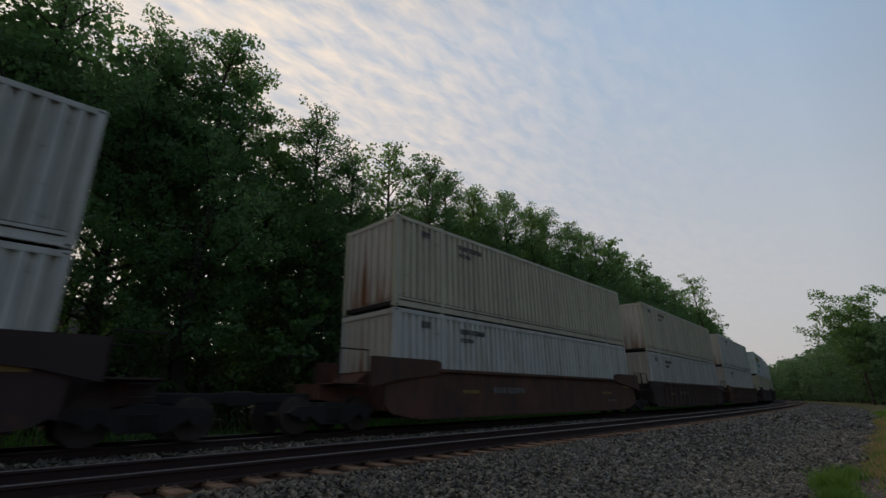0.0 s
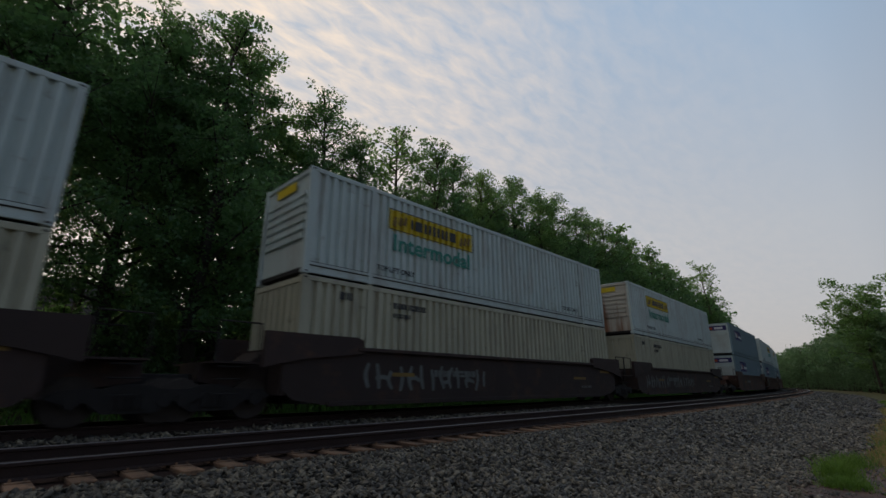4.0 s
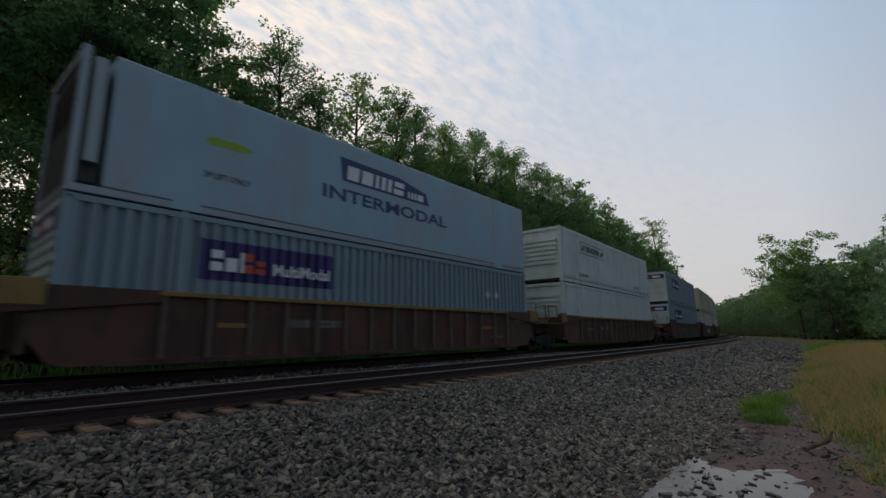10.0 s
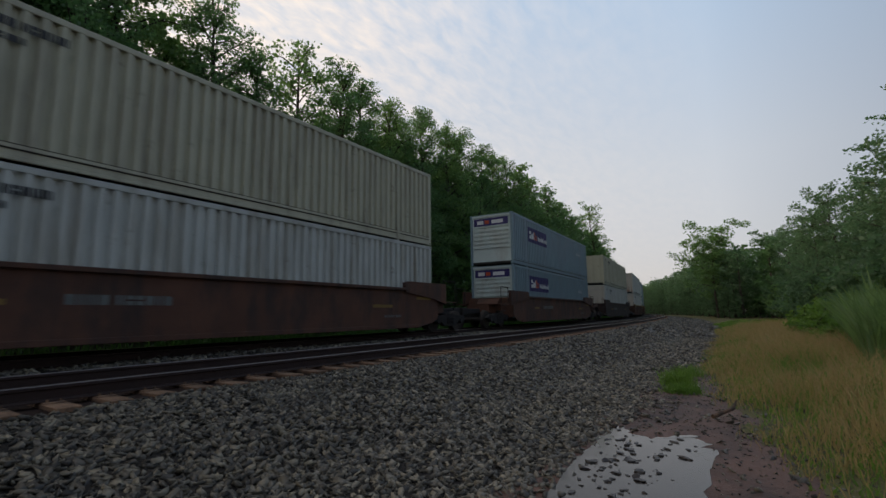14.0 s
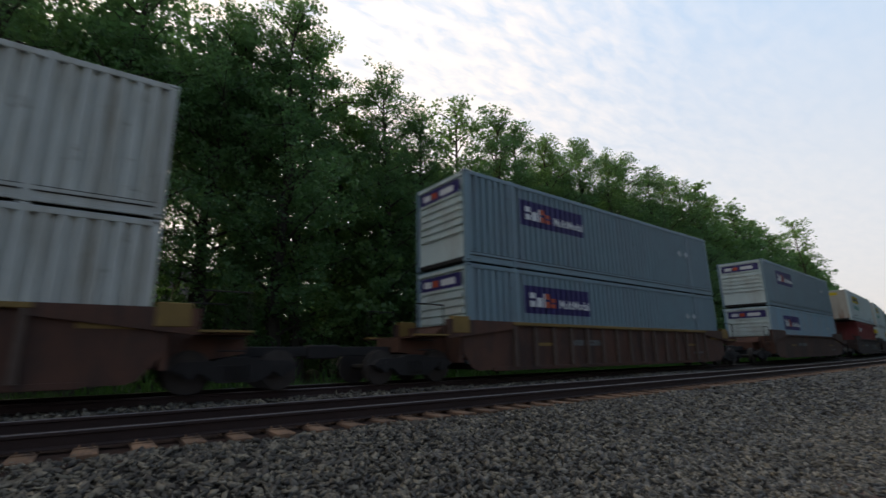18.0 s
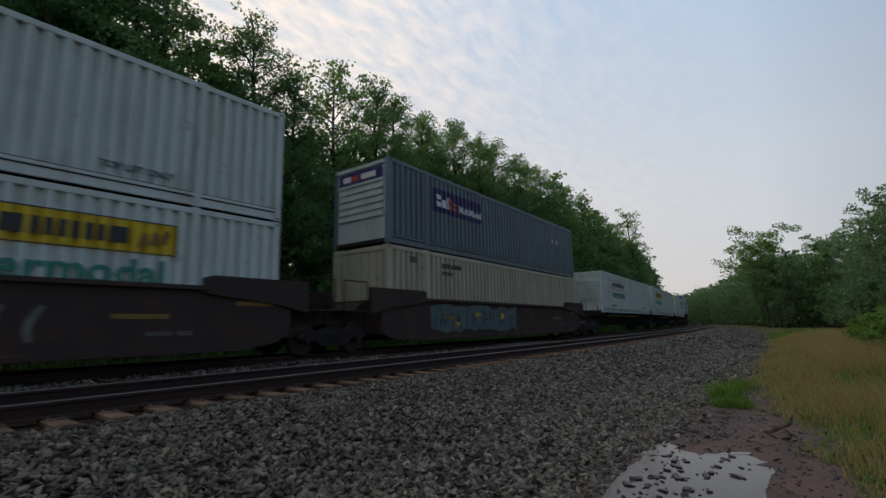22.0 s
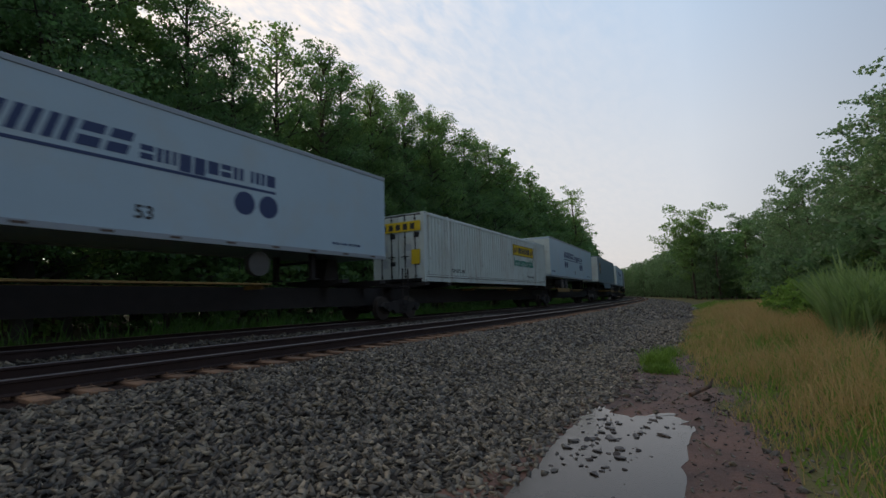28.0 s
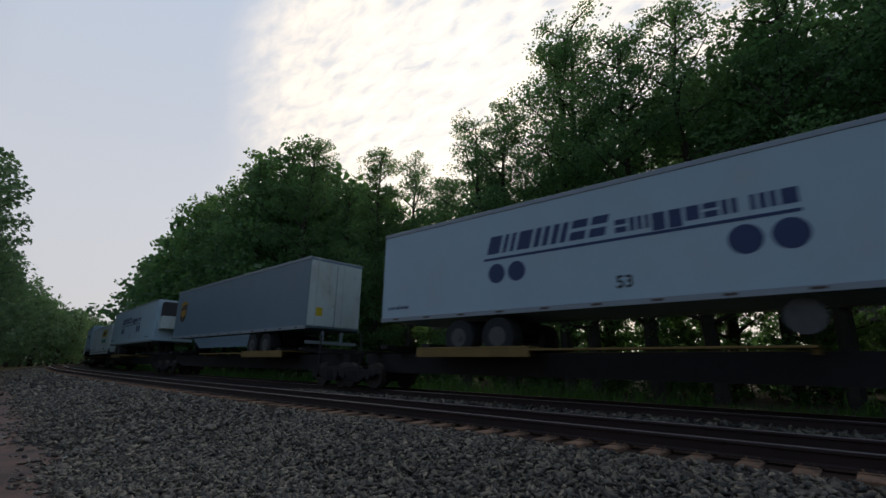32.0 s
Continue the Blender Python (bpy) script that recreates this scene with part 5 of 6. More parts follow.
def well_car(kind, trucks, couple):
    """Well car: deep sides, end platforms, trucks where the unit carries them."""
    car = empty("well_car")
    mat = M[kind["mat"]]
    rib = kind.get("ribbed", False)
    for sy in (-1, 1):
        def side():
            so = Solid()
            a, b = sorted((sy * 1.36, sy * 1.33))
            prof = [(-8.42, .64), (-8.1, .40), (-7.3, .27), (7.3, .27), (8.1, .40), (8.42, .64), (8.42, 1.60), (-8.42, 1.60)] if not rib else [(-8.35, .80), (-8.0, .34), (-7.8, .27), (7.8, .27), (8.0, .34), (8.35, .80), (8.35, 1.60), (-8.35, 1.60)]
            so.prism(prof, "y", a, b)
            lo, hi = sorted((sy * 1.30, sy * 1.40))
            so.box(-7.2, 7.2, lo, hi, .23, .35, .01)
            return so.done("side_wall", mat)
        put("side_wall", cached((mat.name, rib, "side", sy), side), car)
        lo, hi = sorted((sy * 1.28, sy * 1.46))
        sill_mat = M["ochre"] if kind.get("sill") else M["wornbrown"] if rib else mat
        put("top_sill", cached((sill_mat.name, "sill", sy), lambda: Solid().box(-6.4, 6.4, lo, hi, 1.56, 1.66, .012).done("top_sill", sill_mat)), car)
        for sx in (-1, 1):
            p, q = sorted((sx * 6.25, sx * 8.9))
            def shoulder():
                so = Solid()
                prof = [(sx * 6.25, 1.50), (sx * 6.25, 1.84), (sx * 6.45, 1.90), (sx * 8.9, 1.90), (sx * 8.9, 1.10), (sx * 8.0, 1.30)]
                if rib:
                    prof = [(sx * 6.3, 1.45), (sx * 6.3, 1.665), (sx * 8.9, 1.665), (sx * 8.9, 1.15), (sx * 8.0, 1.25)]
                return so.prism(prof, "y", lo + .02, hi - .02).done("shoulder", mat)
            put("shoulder", cached((mat.name, rib, "shoulder", sx, sy), shoulder), car)
        if kind.get("sill"):
            for sx in (-1, 1):
                p, q = sorted((sx * 8.15, sx * 8.75))
                put("end_bracket", cached(("bracket", sx, sy), lambda: Solid().box(p, q, lo + .005, hi - .005, 1.30, 1.76, .015).box(min(sx * 8.75, sx * 9.9), max(sx * 8.75, sx * 9.9), lo - .1 if sy > 0 else lo + .02, hi - .02 if sy > 0 else hi + .1, 1.215, 1.26).done("end_bracket", M["ochre"])), car, "worn yellow bracket at the end of the well")
        if rib and sy < 0:
            for k in range(15):
                x = -6.3 + 12.6 * k / 14
                put("rib", cached((mat.name, "rib"), lambda: Solid().prism([(-.06, .34), (.06, .34), (.05, 1.56), (-.05, 1.56)], "y", -1.455, -1.362).done("rib", M["wornbrown"])), car, m=pose(x, 0, 0))
    put("well_floor", cached((mat.name, "floor"), lambda: Solid().box(-7.9, 7.9, -1.3, 1.3, .30, .44).done("well_floor", M["iron"])), car)
    for sx in (-1, 1):
        def end():
            so = Solid()
            so.prism([(sx * 8.2, .55), (sx * 8.2, 1.50), (sx * 8.5, 1.50), (sx * 8.9, 1.20), (sx * 9.95, 1.16), (sx * 9.95, .80), (sx * 8.9, .62)], "y", -.62, .62)
            so.box(min(sx * 8.3, sx * 8.42), max(sx * 8.3, sx * 8.42), -1.32, 1.32, .5, 1.56)
            so.box(min(sx * 8.9, sx * 9.9), max(sx * 8.9, sx * 9.9), -1.3, 1.3, 1.17, 1.21)
            return so.done("end_platform", mat)
        put("end_platform", cached((mat.name, "end", sx), end), car)
        for y in (-1.28, 1.28):
            put("handrail", cached(("handrail", sx, y), lambda: Solid().tube((sx * 8.95, y, 1.21), (sx * 8.95, y, 2.05), .018, .018, 6).tube((sx * 9.85, y, 1.21), (sx * 9.85, y, 2.05), .018, .018, 6).tube((sx * 8.94, y, 2.05), (sx * 9.86, y, 2.05), .018, .018, 6).done("handrail", M["iron"])), car)
        for z in (.55, .85, 1.1):
            put("ladder_rung", cached(("rung", sx, z), lambda: Solid().tube((sx * 9.3, -1.28, z), (sx * 9.8, -1.28, z), .015, .015, 6).done("ladder_rung", M["iron"])), car)
        if couple[0 if sx < 0 else 1]:
            put("coupler", cached(("coupler", sx), lambda: Solid().box(min(sx * 9.9, sx * 11.9), max(sx * 9.9, sx * 11.9), -.12, .12, .72, .96, .02).box(min(sx * 11.5, sx * 11.95), max(sx * 11.5, sx * 11.95), -.2, .2, .66, 1.0, .03).done("coupler", M["iron"])), car)
    for x0, x1, z0 in ((-5.2, -4.4, .95), (4.6, 5.6, .95), (7.0, 7.9, 1.25)):
        put("reflector", cached(("refl", x0), lambda: Solid().box(x0, x1, -1.372, -1.362, z0, z0 + .1).done("reflector", M["ochre"])), car, "yellow reflective strip")
    word(car, -3.6, 0.96, 1.9, 0.19, "TNNT NEETNT", M["spray"], -1.362, label="pale reporting mark in plain shapes")
    word(car, 5.2, 0.62, 0.9, 0.12, "teni te", M["spray"], -1.362)
    for x in trucks:
        truck_parts(car, x)
    return car


def spine_car(trucks, rear=0):
    """Spine car: a narrow centre beam with cross arms and end platforms."""
    car = empty("spine_car")
    put("centre_sill", cached("spine", lambda: Solid().prism([(-9.9, .85), (-8.6, .55), (8.6, .55), (9.9, .85), (9.9, 1.18), (-9.9, 1.18)], "y", -.33, .33).done("centre_sill", M["iron"])), car)
    for x in (-7.9, -6.05, 6.05, 7.9):
        put("cross_arm", cached("arm", lambda: Solid().prism([(-1.3, 1.30), (-.33, 1.18), (-.33, .75), (.33, .75), (.33, 1.18), (1.3, 1.30), (1.3, 1.42), (-1.3, 1.42)], "x", -.16, .16).done("cross_arm", M["iron"])), car, m=pose(x, 0, 0))
    for sy in (-1, 1):
        y0, y1 = sorted((sy * .95, sy * 1.30))
        put("walkway", cached(("walk", sy), lambda: Solid().box(-3.0, 3.2, y0, y1, 1.20, 1.25, .008).box(-3.0, -2.9, sy * .3 if sy > 0 else -1.0, 1.0 if sy > 0 else -.3, 1.1, 1.2).box(3.1, 3.2, sy * .3 if sy > 0 else -1.0, 1.0 if sy > 0 else -.3, 1.1, 1.2).done("walkway", M["ochre"])), car, "worn yellow-brown walkway")
    for sx in (-1, 1):
        put("end_step", cached(("end_step", sx), lambda: Solid().box(min(sx * 9.0, sx * 9.4), max(sx * 9.0, sx * 9.4), -1.2, 1.2, 1.19, 1.25, .008).done("end_step", M["iron"])), car)
        put("stanchion", cached(("stanchion", sx), lambda: Solid().tube((sx * 9.2, -1.215, .5), (sx * 9.2, -1.215, 1.9), .03, .03, 6).done("stanchion", M["iron"])), car)
    if rear:                                               # deck that carries a trailer's wheels
        a, b = sorted((rear * 2.5, rear * 6.4))
        put("wheel_deck", cached(("deck", rear), lambda: Solid().box(a, b, -1.31, 1.31, 1.26, 1.32, .008).box(a, b, -1.315, -1.28, 1.04, 1.255, .008).done("wheel_deck", M["ochre"])), car, "worn yellow-brown wheel deck")
    for x in trucks:
        truck_parts(car, x)
    return car


def trailer(kind):
    """Road trailer on a spine car; origin under the middle of the body."""
    t = empty("semi_trailer")
    body = M[kind["body"]]
    h, H, rear = CL / 2, 2.94, kind["rear"]                     # rear: which end carries the wheels
    put("body", cached((body.name, "tbody"), lambda: Solid().box(-h, h, -1.29, 1.29, 0.0, H, .035).done("body", body)), t)
    for sy in (-1, 1):
        put("top_rail", cached(("ttop", sy), lambda: Solid().box(-h - .01, h + .01, min(sy * 1.27, sy * 1.31), max(sy * 1.27, sy * 1.31), H - .11, H + .015, .01).done("top_rail", M["silver"])), t)
        put("bottom_rail", cached(("tlow", sy), lambda: Solid().box(-h - .01, h + .01, min(sy * 1.27, sy * 1.315), max(sy * 1.27, sy * 1.315), -.05, .085, .01).done("bottom_rail", M["silver"])), t)
    for k in range(12):
        x = -h + .7 + k * (CL - 1.4) / 11
        put("marker_strip", cached("marker", lambda: Solid().box(-.12, .12, -1.318, -1.314, .0, .05).done("marker_strip", M["brownlogo"])), t, m=pose(x, 0, 0))
    rx = rear * h
    for y in (-.64, .64):
        put("door", cached(("tdoor", rear, y), lambda: Solid().box(min(rx, rx + rear * .04), max(rx, rx + rear * .04), y - .62, y + .62, .1, H - .15, .01).tube((rx + rear * .06, y - .3, .05), (rx + rear * .06, y - .3, H - .12), .02, .02, 6).done("door", M["white"])), t)
    for ax in (0, 1):
        x = rear * (h - 3.3 - ax * 1.32)
        ax_ob = put("axle", cached("axle", lambda: Solid().tube((0, -1.0, -.62), (0, 1.0, -.62), .07, .07, 8).box(-.25, .25, -.6, .6, -.5, -.1).done("axle", M["iron"])), t, m=pose(x, 0, 0))
        for y in (-1.05, 1.05):
            put("tyre", cached(("tyre", y), lambda: Solid().tube((0, y - .24, -.62), (0, y + .24, -.62), .50, .50, 24).done("tyre", M["rubber"])), ax_ob)
            put("rim", cached(("rim", y), lambda: Solid().tube((0, y - .25, -.62), (0, y + .25, -.62), .26, .26, 20).tube((0, y - .28, -.62), (0, y + .28, -.62), .11, .11, 12).done("rim", M["hub"])), ax_ob)
    gx = -rear * (h - 3.0)
    put("landing_gear", cached(("gear", rear), lambda: Solid().box(gx - .08, gx + .08, -.9, -.74, -.75, 0).box(gx - .08, gx + .08, .74, .9, -.75, 0).box(gx - .05, gx + .05, -.8, .8, -.3, -.22).box(gx - .18, gx + .18, -.98, -.66, -.80, -.75).box(gx - .18, gx + .18, .66, .98, -.80, -.75).done("landing_gear", M["iron"])), t)
    put("hitch", cached(("hitch", rear), lambda: Solid().prism([(gx - rear * 1.6, -.85), (gx - rear * .9, -.85), (gx - rear * 1.1, -.06), (gx - rear * 1.5, -.06)], "y", -.4, .4).done("hitch", M["iron"])), t)
    if kind.get("deco") == "alliance" and not kind.get("reefer"):
        dx = -rear * (h - 5.0)
        put("spare_wheel", cached(("spare", rear), lambda: Solid().tube((dx, -1.0, -.42), (dx, -.78, -.42), .33, .33, 22).done("spare_wheel", M["hub"])), t, "grey round disc hung below the floor")
    if kind.get("skirt"):
        put("placard", Solid().box(rx + rear * .042, rx + rear * .046, -.95, -.6, .5, .85).done("placard", M["yellow"]), t, "yellow square placard on the door")
        put("rear_bumper", Solid().box(min(rx - rear * .1, rx + rear * .02), max(rx - rear * .1, rx + rear * .02), -1.2, 1.2, -.62, -.5).box(min(rx - rear * .1, rx), max(rx - rear * .1, rx), -.5, -.4, -.5, -.1).box(min(rx - rear * .1, rx), max(rx - rear * .1, rx), .4, .5, -.5, -.1).done("rear_bumper", M["silver"]), t)
        put("side_skirt", Solid().prism([(-4.4, -.10), (-3.2, -.66), (3.0, -.66), (3.0, -.10)], "y", -1.27, -1.24).done("side_skirt", body), t)
    if kind.get("reefer"):
        nx = -rear * h
        u = put("refrigeration_unit", Solid().box(min(nx, nx - rear * .62), max(nx, nx - rear * .62), -1.0, 1.0, .85, 2.75, .06).done("refrigeration_unit", M["black"]), t, "dark refrigeration unit with a white lower cover")
        put("cover", Solid().box(min(nx - rear * .01, nx - rear * .66), max(nx - rear * .01, nx - rear * .66), -1.05, 1.05, .82, 1.75, .05).done("cover", M["white"]), u)
    d = kind.get("deco")
    y = -1.292
    if d == "alliance":
        x0 = -h + 4.2
        word(t, x0 + .1, 1.64, 3.5, 0.50, "TllTNNEE", M["navy"], y, slant=.14, label="dark blue slanted name in plain shapes")
        word(t, x0 + 3.75, 1.64, 3.5, 0.46, "enippten int", M["navy"], y)
        put("underline", Solid().box(x0, x0 + 7.2, y - .004, y, 1.46, 1.53).done("underline", M["navy"]), t)
        for x, r in ((x0 + .42, .27), (x0 + 1.06, .27), (x0 + 6.26, .30), (x0 + 6.98, .30)):
            disc(t, x, 1.08, r, M["navy"], y, "dot")
        text("53", 0.40, M["black"], t, x0 + 3.68, y - .003, 0.36)
        word(t, -h + .3, .34, .95, .13, "nnn tllinte", M["navy"], y, name="small_print")
        word(t, h - 2.6, .30, 1.3, .10, "tenit telit", M["navy"], y, name="small_print")
    if d == "shield":
        cx, w = -h + 1.35, .52
        out = [(cx - w, 2.08), (cx - .6 * w, 2.20), (cx, 2.25), (cx + .6 * w, 2.20), (cx + w, 2.08), (cx + w, 1.40), (cx + .85 * w, 1.18), (cx + .45 * w, 1.02), (cx, .93), (cx - .45 * w, 1.02), (cx - .85 * w, 1.18), (cx - w, 1.40)]
        e = put("emblem", Solid().prism(out, "y", y - .004, y).done("emblem", M["brownlogo"]), t, "brown and gold shield emblem")
        word(e, cx - .42, 1.36, .86, .50, "npt", M["gold"], y - .004)
        top = [(cx - w, 2.08), (cx - .6 * w, 2.20), (cx, 2.25), (cx + .6 * w, 2.20), (cx + w, 2.08), (cx + w, 1.98), (cx + .3 * w, 2.06), (cx - .5 * w, 1.95), (cx - w, 1.80)]
        put("border", Solid().prism(top, "y", y - .008, y - .0045).done("border", M["gold"]), e)
    if kind.get("nose"):
        nx = -rear * h
        put("nose_panel", Solid().box(min(nx, nx - rear * .05), max(nx, nx - rear * .05), -1.2, 1.2, .05, H - .1, .02).done("nose_panel", M["white"]), t, "white front wall")
    return t


# ---- the train, front to rear: where each unit's left end stood at the start ----
SPEED = 21.6
SHIFT = 0.35
PLAIN = dict(body="offwhite", end="rustwhite", front="vert")
CREAMR = dict(body="cream", end="rustwhite", front="vert")
CREAM = dict(body="cream", end="cream", front="vert")
JB = dict(body="white", end="white", front="louvre")
JBR = dict(body="white", end="rustwhite", front="louvre")
FX = dict(body="bluegrey", end="white", front="louvre")
DK = dict(body="darkgrey", end="white", front="louvre")
JD = dict(body="white", end="white", front="louvre", doors=-1)
B, BR, BY, D, DR = dict(mat="brown"), dict(mat="brown", ribbed=True), dict(mat="brown", ribbed=True, sill=True), dict(mat="dark"), dict(mat="dark", ribbed=True)
UNITS = [
    (-103.0, D, (PLAIN, "plain"), (PLAIN, "plain")), (-82.5, D, (PLAIN, "plain"), (PLAIN, "plain")), (-62.0, D, (CREAM, "plain"), (PLAIN, "plain")), (-38.5, D, (PLAIN, "plain"), (PLAIN, "plain")),
    (-15.55, D, (PLAIN, "plain"), (PLAIN, "plain")), (8.05, B, (PLAIN, "plain"), (CREAMR, "plain")), (27.6, DR, (PLAIN, "plain"), (CREAMR, "plain")), (47.35, BY, (PLAIN, "plain"), (PLAIN, "plain")),
    (70.4, D, (CREAM, "plain"), (JB, "jb")), (91.3, D, (CREAM, "plain"), (JB, "jb")), (110.9, D, (CREAM, "plain"), (JBR, "jb")), (135.0, B, (FX, "fx"), (FX, "fx")),
    (154.6, BR, (FX, "fx"), (JB, "jbright")), (174.1, B, (FX, "fx"), (JB, "jb")), (197.4, BY, (FX, "fx"), (JBR, "jb")), (217.2, BY, (FX, "fx"), "prime"), (237.2, BY, (JB, ""), (JB, "jbblank")),
    (260.5, B, (FX, "fx"), (FX, "fx")), (280.8, B, (PLAIN, "plain"), (CREAMR, "plain")), (300.7, B, (PLAIN, "plain"), (CREAMR, "plain")), (324.9, B, (FX, "fx"), (FX, "fx")), (348.3, D, (PLAIN, "plain"), (CREAM, "plain")),
    (373.0, BY, (PLAIN, "plain"), (PLAIN, "plain")), (396.8, BY, (FX, "fx"), (FX, "fx")), (421.0, B, (dict(body="paleblue", end="white", front="louvre"), "fx"), (FX, "fx")), (445.4, D, "red", (JBR, "jb")), (465.2, D, (JD, "jbright"), (JBR, "jb")),
    (485.2, D, (CREAM, "plain"), (DK, "fx")), (506.8, "spine", (JB, "jbfade"), None), (524.5, "spine", (JB, "jb"), None), (543.9, "spine", (JD, "jbright"), None),
    (562.7, "spine", dict(body="trailer", rear=1, reefer=True, deco="alliance"), None), (581.6, "spine", (JD, "jbright"), None), (601.2, "spine", dict(body="trailer", rear=-1, deco="alliance"), None),
    (619.9, "spine", (JD, "jbright"), None), (637.5, "spine", dict(body="trailer", rear=-1, reefer=True, deco="alliance"), None), (658.4, "spine", dict(body="slate", rear=1, skirt=True, nose=True, deco="shield"), None),
    (679.2, "spine", dict(body="trailer", rear=-1, deco="alliance"), None), (699.0, "spine", dict(body="darkgrey", rear=1), None), (719.0, "spine", (JB, "jb"), None), (739.0, "spine", dict(body="trailer", rear=1, deco="alliance"), None),
    (759.0, "spine", (JB, "jb"), None), (779.0, "spine", dict(body="bluegrey", rear=1), None), (799.0, "spine", (JB, "jb"), None), (819.0, "spine", (JB, "jb"), None),
]
MOVERS = []                       # thing, arc length at the start, height of its base


def tag_container(c, spec):
    words = {"white": "dirty white corrugated shipping container", "offwhite": "grimy off-white corrugated shipping container", "cream": "cream corrugated shipping container with vertical grime", "bluegrey": "blue-grey corrugated shipping container",
             "paleblue": "pale blue-grey corrugated shipping container", "darkgrey": "dark blue-grey corrugated shipping container", "red": "faded red corrugated shipping container"}[spec[0]["body"]]
    tail = {"jb": " with a yellow name panel", "jbright": " with yellow name panel near its rear", "jbfade": " with a faded outlined name panel", "jbblank": " with a faded outlined name panel", "fx": " with a purple name panel", "plain": " with a rust-streaked end" if spec[0].get("end") == "rustwhite" else "", "": "", "red": ""}[spec[1]]
    return tagged(c, words + tail, "container", "containers on the train")


def load(spec, s, z, L=CL):
    c = container(spec[0], L)
    d = spec[1]
    if d == "jbright":
        dress(c, "jb", -1)
    elif d:
        dress(c, d)
    if spec[0].get("front") == "louvre" and L == CL:
        if spec[0].get("doors", 1) < 0:
            end_sign(c, -CL / 2 - .03, "jbd")
        elif spec[0]["body"] in ("bluegrey", "darkgrey", "paleblue"):
            end_sign(c, -CL / 2 - .002, "fx")
        elif d and d not in ("jbfade", "jbblank"):
            end_sign(c, -CL / 2 - .002, "jb")
            end_sign(c, CL / 2 + .03, "jbd")
    tag_container(c, spec)
    MOVERS.append((c, s, z))
    return c


def prime_box(s, z):
    """Smooth-sided refrigerated container with a machine in its nose."""
    c = empty("refrigerated_container")
    h = CL / 2
    put("body", Solid().box(-h + .55, h, -1.29, 1.29, 0.16, CH, .03).done("body", M["paleblue"]), c)
    put("base_frame", Solid().box(-h, h, -1.29, 1.29, 0.0, .15, .01).done("base_frame", M["silver"]), c)
    for x in (-6.02, 6.02):
        put("lift_post", Solid().box(x - .3, x + .3, -1.297, -1.292, .0, CH).done("lift_post", M["paleblue"]), c)
    unit = put("refrigeration_unit", Solid().box(-h + .04, -h + .5, -1.12, 1.12, .2, 2.6, .05).done("refrigeration_unit", M["black"]), c, "dark refrigeration unit")
    for k in range(5):
        put("grille_slat", cached(("slat", k), lambda: Solid().box(-h + .01, -h + .04, -.95, .95, 1.5 + .2 * k, 1.6 + .2 * k).done("grille_slat", M["iron"])), unit)
    for y in (-1.2, 1.2):
        put("nose_post", Solid().box(-h, -h + .12, y - .09, y + .09, .15, CH).done("nose_post", M["silver"]), c)
    put("nose_beam", Solid().box(-h, -h + .12, -1.11, 1.11, CH - .16, CH).done("nose_beam", M["silver"]), c)
    put("exhaust_stack", Solid().tube((-h + .32, -1.2, .6), (-h + .32, -1.2, 2.72), .13, .13, 14).done("exhaust_stack", M["silver"]), c, "polished exhaust stack")
    sign = put("sign_panel", Solid().prism([(-1.95, 1.72), (1.75, 1.72), (1.6, 2.12), (0.3, 2.38), (-2.05, 2.42)], "y", -1.295, -1.292).done("sign_panel", M["navy"]), c, "dark blue name panel")
    word(sign, -1.8, 1.80, 2.4, .42, "TTlNE", M["paper"], -1.295, slant=.05)
    word(sign, 0.72, 1.80, .8, .32, "int", M["paper"], -1.295)
    text("INTERMODAL", 0.52, M["navy"], c, -2.65, -1.294, 1.12, 5.3)
    put("sticker", Solid().prism([(-5.9, 1.70), (-5.6, 1.62), (-4.9, 1.64), (-4.6, 1.74), (-4.9, 1.83), (-5.6, 1.82)], "y", -1.296, -1.292).done("sticker", M["green"]), c, "lime green sticker")
    text("TOP LIFT ONLY", 0.2, M["black"], c, -5.9, -1.294, .85, 1.25)
    tagged(c, "pale smooth refrigerated container with dark blue lettering", "container", "containers on the train")
    MOVERS.append((c, s, z))


def ribbon(so, pts, width, y):
    """A flat painted stroke along a smooth run of points (x, z)."""
    fine = []
    for k in range(len(pts) - 1):
        p0, p1, p2, p3 = pts[max(0, k - 1)], pts[k], pts[k + 1], pts[min(len(pts) - 1, k + 2)]
        for u in (0.0, 0.25, 0.5, 0.75):
            fine.append(tuple(0.5 * (2 * b + (c - a) * u + (2 * a - 5 * b + 4 * c - d) * u * u + (3 * b - a - 3 * c + d) * u ** 3) for a, b, c, d in zip(p0, p1, p2, p3)))
    fine.append(pts[-1])
    v, n = [], len(fine)
    for k, (x, z) in enumerate(fine):
        a, b = fine[max(0, k - 1)], fine[min(n - 1, k + 1)]
        dx, dz = b[0] - a[0], b[1] - a[1]
        m = math.hypot(dx, dz) or 1.0
        r = width * (0.5 - 0.16 * abs(2 * k / (n - 1) - 1))
        v += [(x - dz / m * r, y, z + dx / m * r), (x + dz / m * r, y, z - dx / m * r), (x - dz / m * r, y + .003, z + dx / m * r), (x + dz / m * r, y + .003, z - dx / m * r)]
    f = []
    for k in range(n - 1):
        a, b = 4 * k, 4 * k + 4
        f += [(a, a + 1, b + 1, b), (a + 2, b + 2, b + 3, a + 3), (a, b, b + 2, a + 2), (a + 1, a + 3, b + 3, b + 1)]
    so.add(v, f)


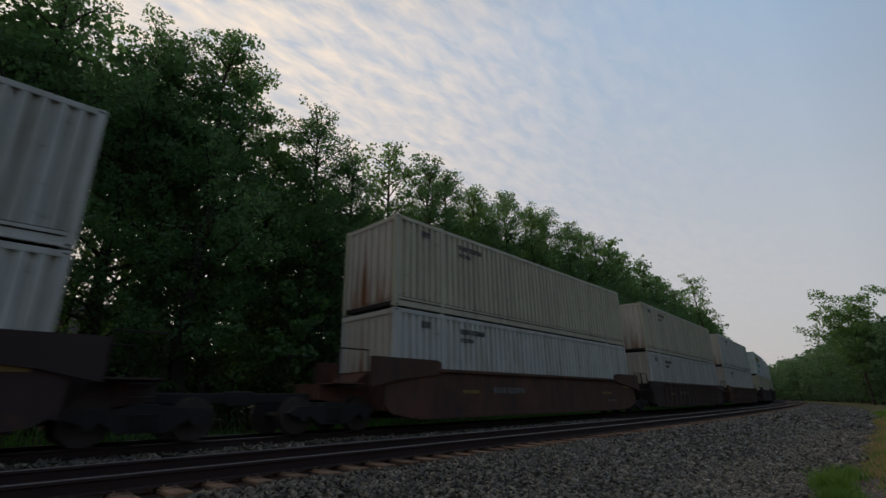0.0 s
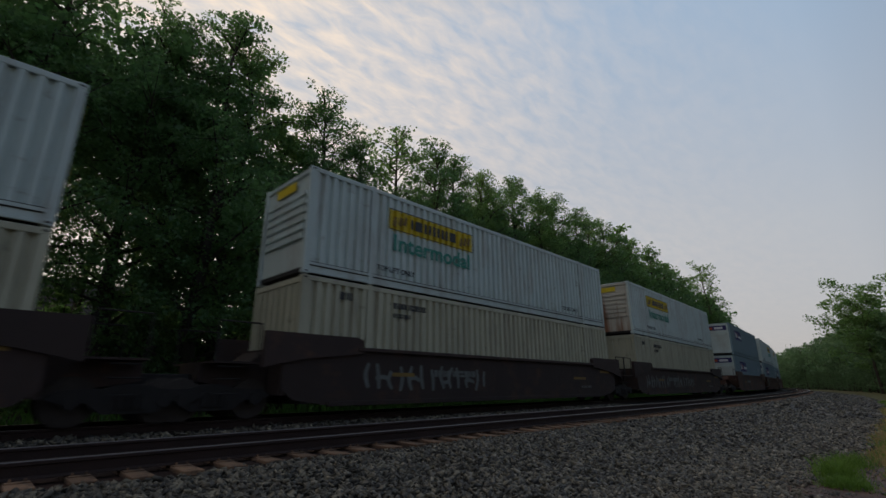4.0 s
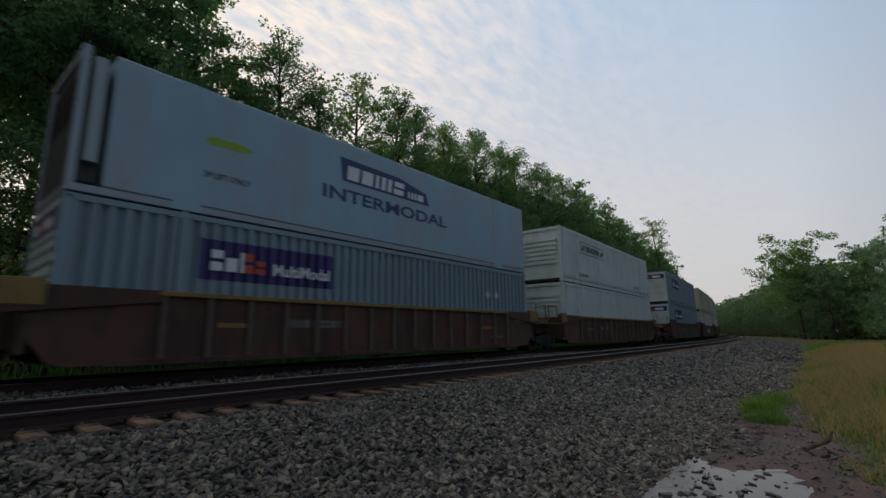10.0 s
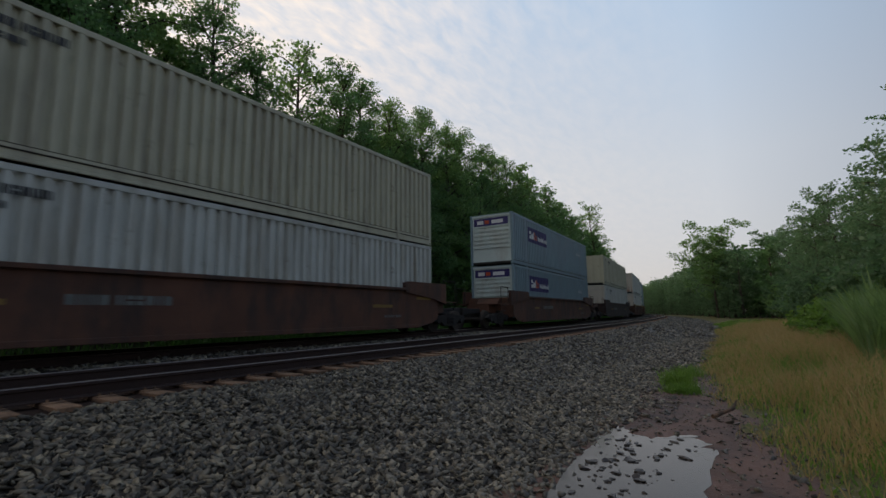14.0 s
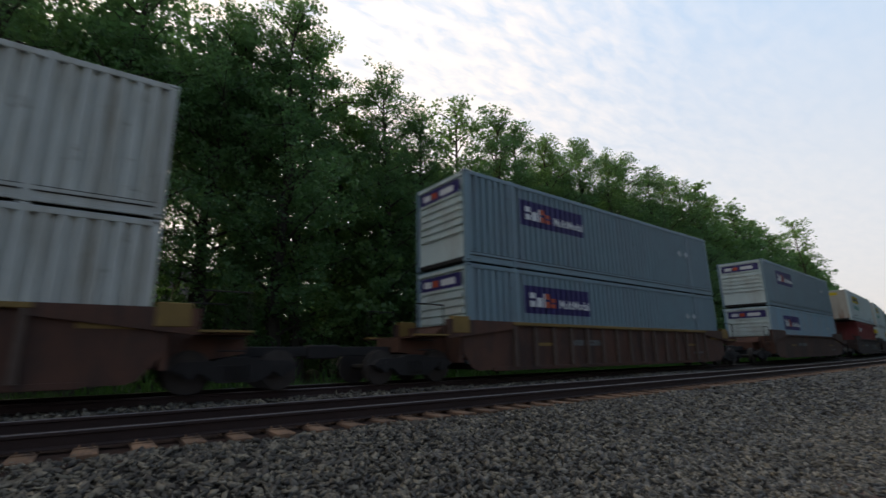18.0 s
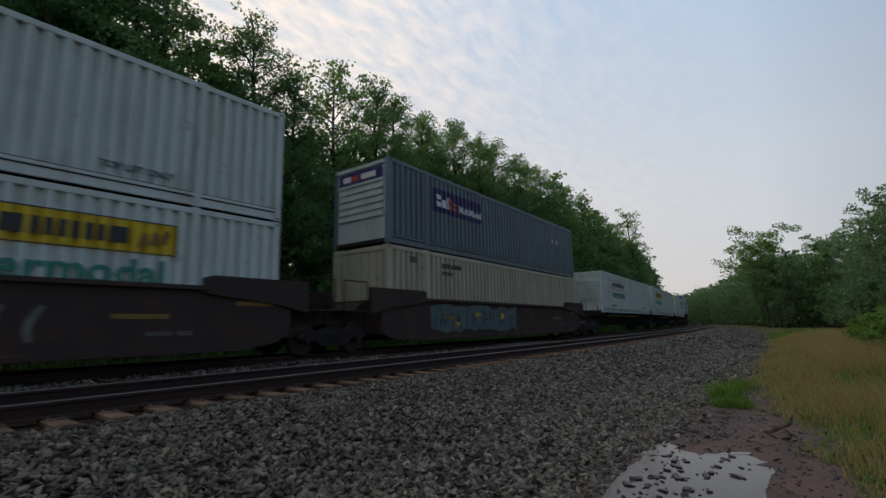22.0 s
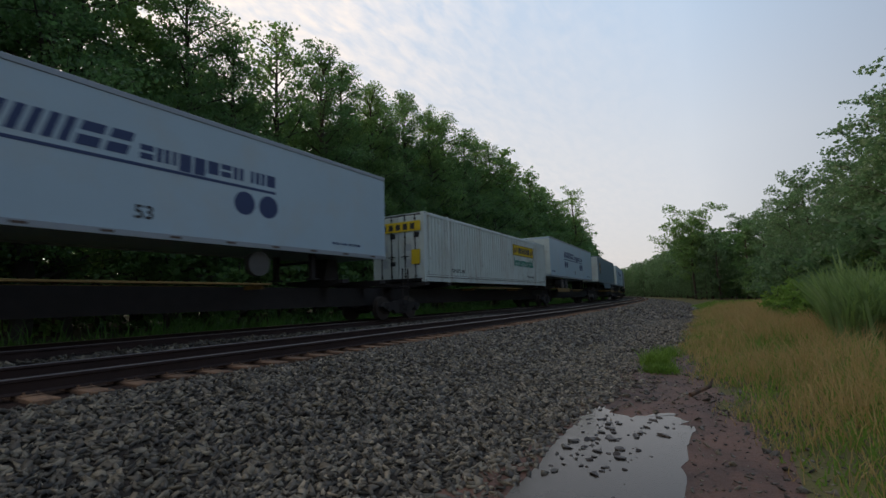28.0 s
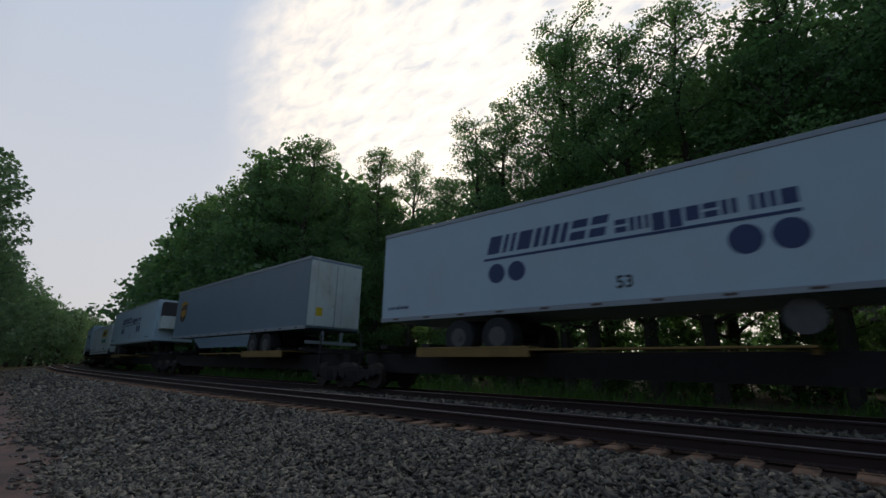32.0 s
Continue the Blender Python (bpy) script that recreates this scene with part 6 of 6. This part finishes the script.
def spray_marks(car, x0, x1, mat, seed, out=-1.362, width=.10, low=.58, high=1.28):
    """Sprayed paint on the car's side: a row of fat bowed strokes."""
    rng = random.Random(seed)
    x, k = x0, 0
    while x < x1:
        w = rng.uniform(.20, .38)
        lean, bow = rng.uniform(-.10, .16), rng.uniform(-.14, .14)
        z0, z1 = low + rng.uniform(-.03, .10), high - rng.uniform(0, .20)
        y = out - .0035 - .0012 * (k % 3)
        so = Solid()
        ribbon(so, [(x, z0), (x + lean * .4 + bow, (z0 + z1) / 2), (x + lean, z1)], width, y)
        if k % 3 == 1:                                     # now and then a bowed cross stroke
            zm = rng.uniform(low + .2, high - .2)
            ribbon(so, [(x - .12, zm), (x + w * .4, zm + rng.uniform(-.1, .1)), (x + w * .9, zm + rng.uniform(-.06, .06))], width * .9, y - .0006)
        put("spray_mark", so.done("spray_mark", mat), car, "faded stroke of spray paint")
        x += w + rng.uniform(0, .12)
        k += 1


def spray_ground(car, x0, x1, z0, z1, mat, seed, out=-1.362):
    """A patch of rolled-on paint with a ragged outline, under the strokes."""
    rng = random.Random(seed)
    n = max(4, int((x1 - x0) / .35))
    top = [(x0 + (x1 - x0) * k / n, z1 + rng.uniform(-.14, .05)) for k in range(n + 1)]
    bot = [(x0 + (x1 - x0) * k / n + rng.uniform(-.08, .08), z0 + rng.uniform(-.06, .12)) for k in range(n, -1, -1)]
    so = Solid().prism(bot[::-1] + top[::-1], "y", out - .0025, out)
    put("paint_patch", so.done("paint_patch", mat), car, "faded patch of spray paint")


def build_train():
    low_z, up_z, spine_z, tr_z = RAIL + 0.46, RAIL + 3.40, RAIL + 1.43, RAIL + 2.20
    n = len(UNITS)
    sprays = {9: [(-6.0, -1.0, "spray")], 10: [(-7.2, -3.4, "spray"), (-2.6, 1.6, "spray")], 25: [(1.4, 4.6, "spray")], 26: [(-1.0, 3.5, "spray")]}
    for i, (left, car, low, up) in enumerate(UNITS):
        s = left + SHIFT + CL / 2
        prev_gap = left - UNITS[i - 1][0] - CL if i else 9.0
        next_gap = UNITS[i + 1][0] - left - CL if i < n - 1 else 9.0
        trucks = [-9.75 if prev_gap > 4.6 else -(CL + prev_gap) / 2]
        if next_gap > 4.6:
            trucks.append(9.75)
        if car == "spine":
            c = tagged(spine_car(trucks, low["rear"] if isinstance(low, dict) else 0), "dark spine rail car with a narrow centre beam", "rail car", "cars of the train")
        else:
            c = tagged(well_car(car, trucks, (prev_gap > 4.6, next_gap > 4.6)), "%s well car with %s sides" % ("brown" if car["mat"] == "brown" else "dark brown", "ribbed" if car.get("ribbed") else "smooth"), "rail car", "cars of the train")
            for a, b, m in sprays.get(i, ()):
                spray_marks(c, a, b, M[m], i + int(a * 3), width=.13)
            if i == 12:                                    # two large pieces in mint, sand and orange with dark outlines
                spray_ground(c, -6.7, -4.0, .62, 1.42, M["mint"], 70)
                spray_ground(c, -3.9, -1.0, .55, 1.50, M["rustspray"], 74)
                spray_ground(c, -0.9, 5.0, .62, 1.45, M["sand"], 71)
                spray_marks(c, -6.6, -3.9, M["teal"], 72, -1.366, .11, .66, 1.38)
                spray_marks(c, -3.6, -1.0, M["sand"], 75, -1.366, .12, .62, 1.40)
                spray_marks(c, -0.8, 4.6, M["black"], 73, -1.366, .12, .64, 1.42)
            if i == 27:                                    # long blue-grey piece with dark outlines and yellow spots
                spray_ground(c, -6.0, 0.4, .50, 1.48, M["sprayblue"], 80)
                spray_marks(c, -5.7, 0.2, M["black"], 81, -1.366, .05, .60, 1.40)
                for a, b in ((-4.5, .72), (-3.0, 1.05), (-1.1, 1.0)):
                    spray_ground(c, a, a + .34, b, b + .20, M["yellow"], int(a * 10), -1.3655)
        if i == 18:
            put("sign_panel", Solid().box(-1.6, 1.5, -1.3645, -1.362, .64, 1.28).done("sign_panel", M["ochre"]), c, "worn ochre patch behind the white mark")
            word(c, -1.3, .70, 1.9, .50, "TTN", M["paper"], -1.3645)
        MOVERS.append((c, s, RAIL))
        z = spine_z if car == "spine" else low_z
        if isinstance(low, dict):
            t = trailer(low)
            lab = {"alliance": "white road trailer with dark blue name", "shield": "blue-grey road trailer with a brown shield emblem"}.get(low.get("deco"), "plain grey road trailer")
            tagged(t, lab + (" and refrigeration unit" if low.get("reefer") else ""), "trailer", "trailers on the train")
            MOVERS.append((t, s, tr_z))
        elif low == "red":
            c = load((dict(body="red", end="red", front="vert"), "red"), s + 0.1, z, 12.19)
        else:
            load(low, s, z)
        if up == "prime":
            prime_box(s, up_z)
        elif up:
            load(up, s, up_z)


build_train()


# ---- the train runs to the left along the curve ----
def motions():
    for ob, s0, z in MOVERS:
        rows = []
        for t in range(0, 33):
            x, y, a = line(s0 - SPEED * t)
            rows.append((t, pose(x, y, z, 0, 0, math.degrees(a))))
        walk(ob, rows)


motions()
